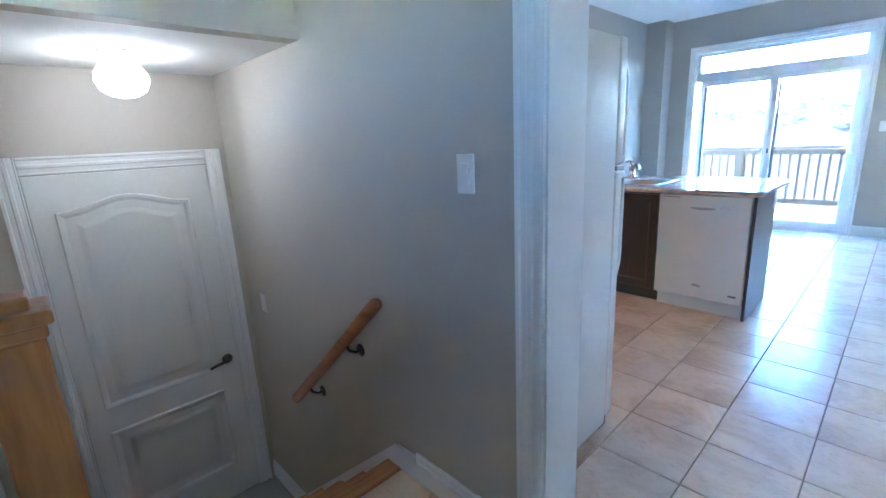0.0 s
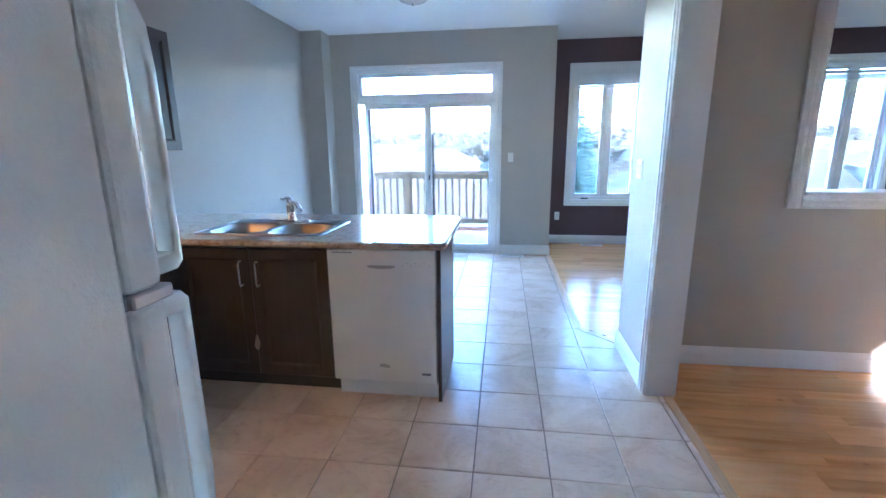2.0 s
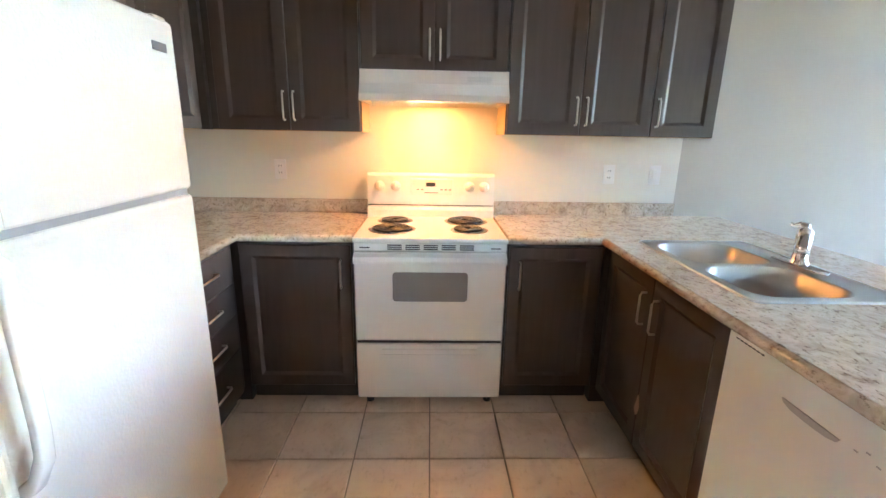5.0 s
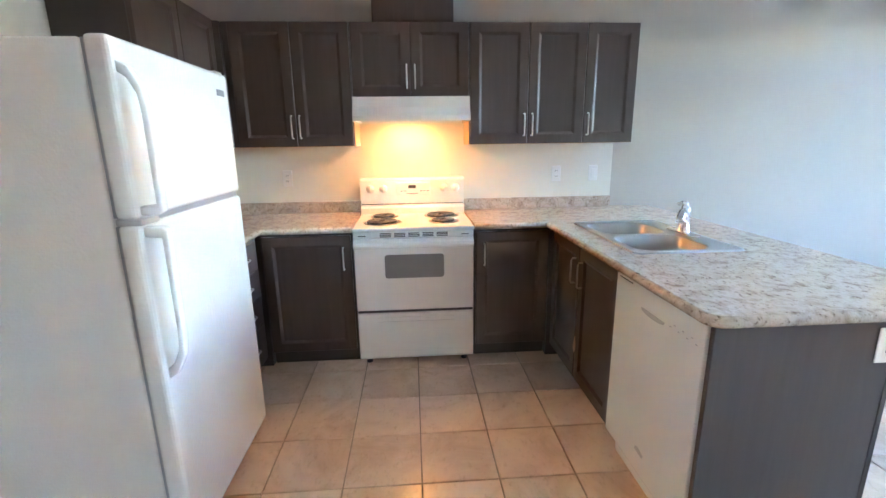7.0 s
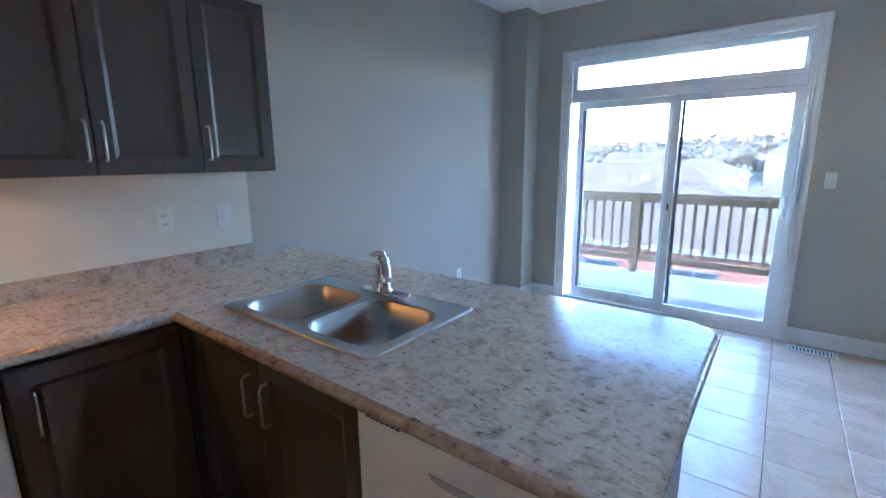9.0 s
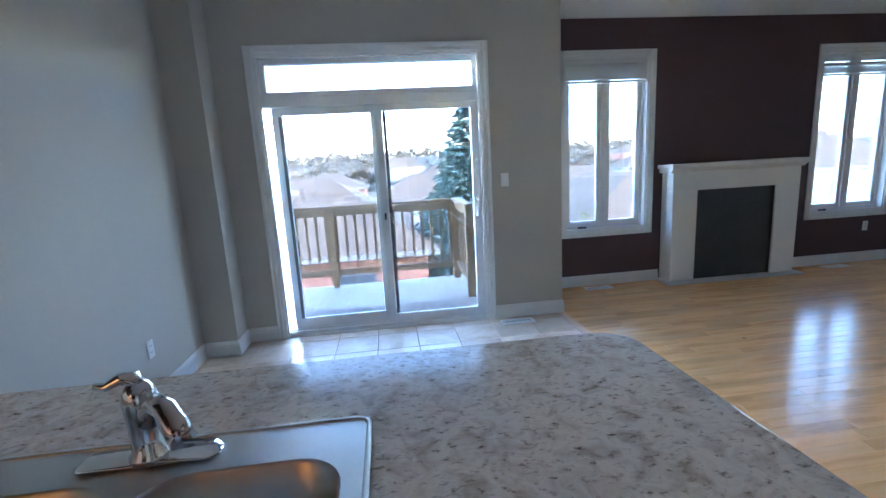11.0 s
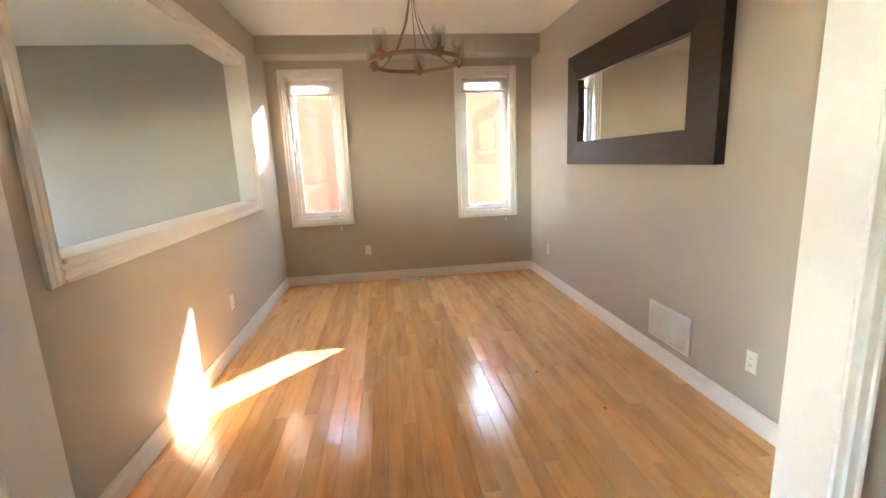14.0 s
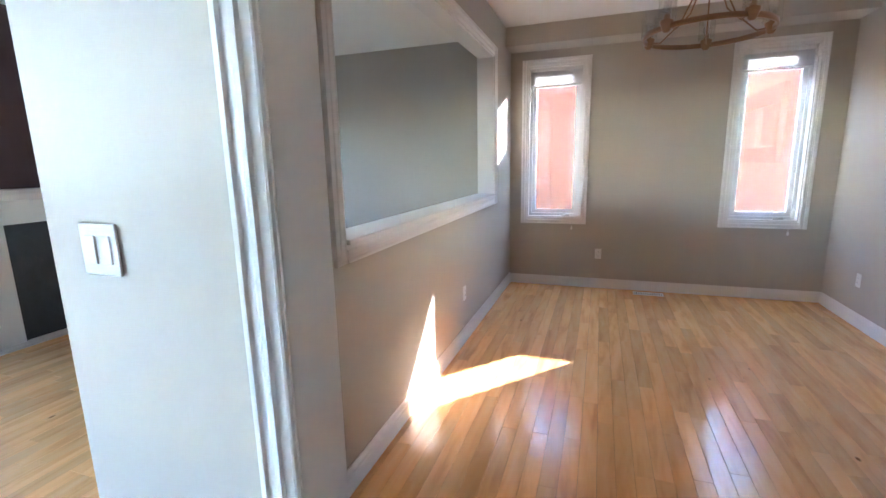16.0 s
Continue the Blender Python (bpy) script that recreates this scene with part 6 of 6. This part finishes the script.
# ---------- the brick house next door, close to the dining room windows ----------
NBX = 10.45
nb = thing("neighbour_house", NBX, 4.0, -0.6, "orange-red brick wall of the house next door", "house")
TOPZ = 2.66
part("wall", box(NBX + 0.012, 0.35, -0.7, NBX + 2.2, 7.5, TOPZ), M_MORTAR, nb)
part("roof", prism([(NBX + 0.0, TOPZ), (NBX + 2.4, TOPZ), (NBX + 2.4, TOPZ + 0.06), (NBX + 0.0, TOPZ + 0.06)], "y", 0.3, 7.6), M_SHINGLE, nb)

part("upper_wall", box(NBX + 0.013, 3.35, TOPZ + 0.06, NBX + 0.3, 7.5, 3.45), M_BRICK, nb)
part("upper_wall", box(NBX + 0.013, 0.35, TOPZ + 0.06, NBX + 0.3, 1.5, 3.45), M_BRICK, nb)
# unseen sloped slab, added to trim the sun reaching the right dining window
part("sun_patch_mask", prism([(-0.75, 2.12), (0.34, 2.90), (0.34, 3.3), (-0.75, 3.3)], "x", NBX, NBX + 0.12), M_SIDING, nb)

# ---------- floor boards ----------
BW = 0.083
board_cache = {}


def board_mesh(length, width=BW):
    """A floor board with eased edges, its top at z = 0."""
    key = (round(length, 3), round(width, 3))
    if key not in board_cache:
        e = 0.0011
        bm = bmesh.new()
        g = 0.0004
        lo = [(g, g), (length - g, g), (length - g, width - g), (g, width - g)]
        hi = [(g + e, g + e), (length - g - e, g + e), (length - g - e, width - g - e), (g + e, width - g - e)]
        a = [bm.verts.new((x, y, -0.012)) for x, y in lo]
        b = [bm.verts.new((x, y, -e)) for x, y in lo]
        c = [bm.verts.new((x, y, 0.0)) for x, y in hi]
        for i in range(4):
            j = (i + 1) % 4
            bm.faces.new((a[i], a[j], b[j], b[i]))
            bm.faces.new((b[i], b[j], c[j], c[i]))
        bm.faces.new(c)
        board_cache[key] = mesh_of(bm, "board", M_OAK)
    return board_cache[key]


def boards(parent, x0, x1, y0, y1, seed, start=None):
    rnd = random.Random(seed)
    y = y0
    while y < y1 - 0.004:
        w = min(BW, y1 - y)
        x = start(y + w / 2) if start else x0
        first = True
        while x < x1 - 0.01:
            l = rnd.choice((0.45, 0.6, 0.75, 0.9, 1.05, 1.2, 1.4))
            if first:
                l *= rnd.uniform(0.4, 1.0)
                l = round(l / 0.05) * 0.05
                first = False
            if x1 - x - l < 0.2:
                l = x1 - x
            ob = new("board", board_mesh(l, w))
            ob.location = (x, y, 0.003)
            ob.parent = parent
            x += l
        y += BW


fd = setting("floor_dining", box(3.46, Y_DS, -0.0105, X_EAST, Y_PASS, -0.0095), M_GROUT, "honey oak strip floor of the dining room")
boards(fd, 3.50, X_EAST, Y_DS + 0.001, Y_PASS, 21)
fl = setting("floor_living", box(3.15, Y_PASS + 0.15, -0.0105, X_EAST, Y_NORTH, -0.0095), M_GROUT, "honey oak strip floor of the living room")


def living_start(y):
    if y < COL_N + 0.01:
        return X_DW + 0.01
    return 3.155 if y > 5.155 else 3.155 + (5.155 - y) * 1.0


boards(fl, 3.155, X_EAST, Y_PASS + 0.15, Y_NORTH, 33, living_start)
setting("trim_threshold", box(3.448, J_S, -0.01, 3.50, J_N, 0.0065, bevel=0.003), M_OAKTRIM, "oak reducer strip at the dining room floor")
setting("trim_threshold", box(3.105, 5.135, -0.01, 3.155, Y_PATIO - 0.02, 0.0055, bevel=0.003), M_OAKTRIM, "oak reducer strip at the living room floor")
setting("trim_threshold", prism([(3.105, 5.135), (3.155, 5.155), (3.45, 4.86), (3.38, 4.86)], "z", -0.01, 0.0055), M_OAKTRIM, "diagonal oak reducer strip beside the wall end")

# ---------- floor tiles ----------
TX, TY, TP, TG = 1.055, 2.772, 0.338, 0.0022


def clip(poly, keep):
    """The part of an outline for which keep(x, y) >= 0 (keep is linear)."""
    out = []
    for i, p in enumerate(poly):
        q = poly[(i + 1) % len(poly)]
        a, b = keep(*p), keep(*q)
        if a >= 0:
            out.append(p)
        if a * b < 0:
            s = a / (a - b)
            out.append((p[0] + (q[0] - p[0]) * s, p[1] + (q[1] - p[1]) * s))
    return out


def tile_mesh(poly):
    cx, cy = sum(p[0] for p in poly) / len(poly), sum(p[1] for p in poly) / len(poly)
    bm = bmesh.new()
    a = [bm.verts.new((x, y, -0.011)) for x, y in poly]
    b = [bm.verts.new((x, y, -0.0025)) for x, y in poly]
    c = []
    for x, y in poly:
        d = Vector((cx - x, cy - y))
        d = d.normalized() * min(0.0035, d.length * 0.3) if d.length else d
        c.append(bm.verts.new((x + d.x, y + d.y, 0.0)))
    n = len(poly)
    for i in range(n):
        j = (i + 1) % n
        bm.faces.new((a[i], a[j], b[j], b[i]))
        bm.faces.new((b[i], b[j], c[j], c[i]))
    bm.faces.new(c)
    return mesh_of(bm, "tile", M_TILE)


ft = setting("floor_kitchen", box(0.0, 1.59, -0.0105, 3.11, Y_PATIO, -0.0095), M_GROUT, "beige ceramic tile floor with brown grout")
full = tile_mesh([(0, 0), (TP - 2 * TG, 0), (TP - 2 * TG, TP - 2 * TG), (0, TP - 2 * TG)])
for i in range(-4, 8):
    for j in range(-13, 16):
        x0, y0 = TX + i * TP + TG, TY + j * TP + TG
        x1, y1 = x0 + TP - 2 * TG, y0 + TP - 2 * TG
        if x1 < 0.02 or y0 > Y_PATIO or x0 > 3.45 or y1 < -1.38 or (y0 < 1.5 and x1 < 1.55):
            continue
        if x1 < 0.45 and y1 < 4.5:
            continue
        poly = [(x0, y0), (x1, y0), (x1, y1), (x0, y1)]
        for k in (lambda x, y: x - 0.02, lambda x, y: (Y_PATIO - 0.004) - y, lambda x, y: (3.45 if y0 < 4.9 else 3.4501) - x, lambda x, y: y + 1.38):
            poly = clip(poly, k)
        if poly and y1 > 4.78:
            poly = clip(poly, lambda x, y: 5.135 + 3.105 - x - y if y0 < 5.13 else 1.0)
            if poly and y0 > 5.1:
                poly = clip(poly, lambda x, y: 3.103 - x)
        if y0 < 1.5:
            poly = clip(poly, lambda x, y: x - 1.53)
            poly = clip(poly, lambda x, y: 3.35 - x)
        if len(poly) < 3:
            continue
        whole = abs(poly[0][0] - x0) < 1e-6 and len(poly) == 4 and all(abs(p[0] - q[0]) + abs(p[1] - q[1]) < 1e-6 for p, q in zip(poly, ((x0, y0), (x1, y0), (x1, y1), (x0, y1))))
        if whole:
            ob = new("tile", full)
        else:
            ob = new("tile", tile_mesh([(x - x0, y - y0) for x, y in poly]))
        ob.location = (x0, y0, 0.002)
        ob.parent = ft

# ---------- bricks of the house next door ----------
brick_cache = {}


def brick_mesh(length):
    if length not in brick_cache:
        brick_cache[length] = mesh_of(box(0, 0, 0, 0.09, length, 0.057, bevel=0.004), "brick", M_BRICK)
    return brick_cache[length]


rest = bmesh.new()
count = 0
for row in range(40):
    z = 0.02 + row * 0.0665
    if z + 0.057 > TOPZ:
        break
    for k in range(36):
        y = 0.36 + k * 0.2 + (0.1 if row % 2 else 0)
        if y + 0.19 > 7.45:
            continue
        seen = 0.6 < z < 2.66 and (0.95 < y < 2.35 or 3.95 < y < 5.0)
        if seen and count < 300:
            ob = new("brick", brick_mesh(0.19))
            ob.location = (NBX, y, z)
            ob.parent = nb
            ob.location = (0.0, y - 4.0, z + 0.6)
            count += 1
        else:
            bx(rest, NBX, y, z, NBX + 0.09, y + 0.19, z + 0.057)
tagged(part("brickwork", rest, M_BRICK, nb), kind="stuff")
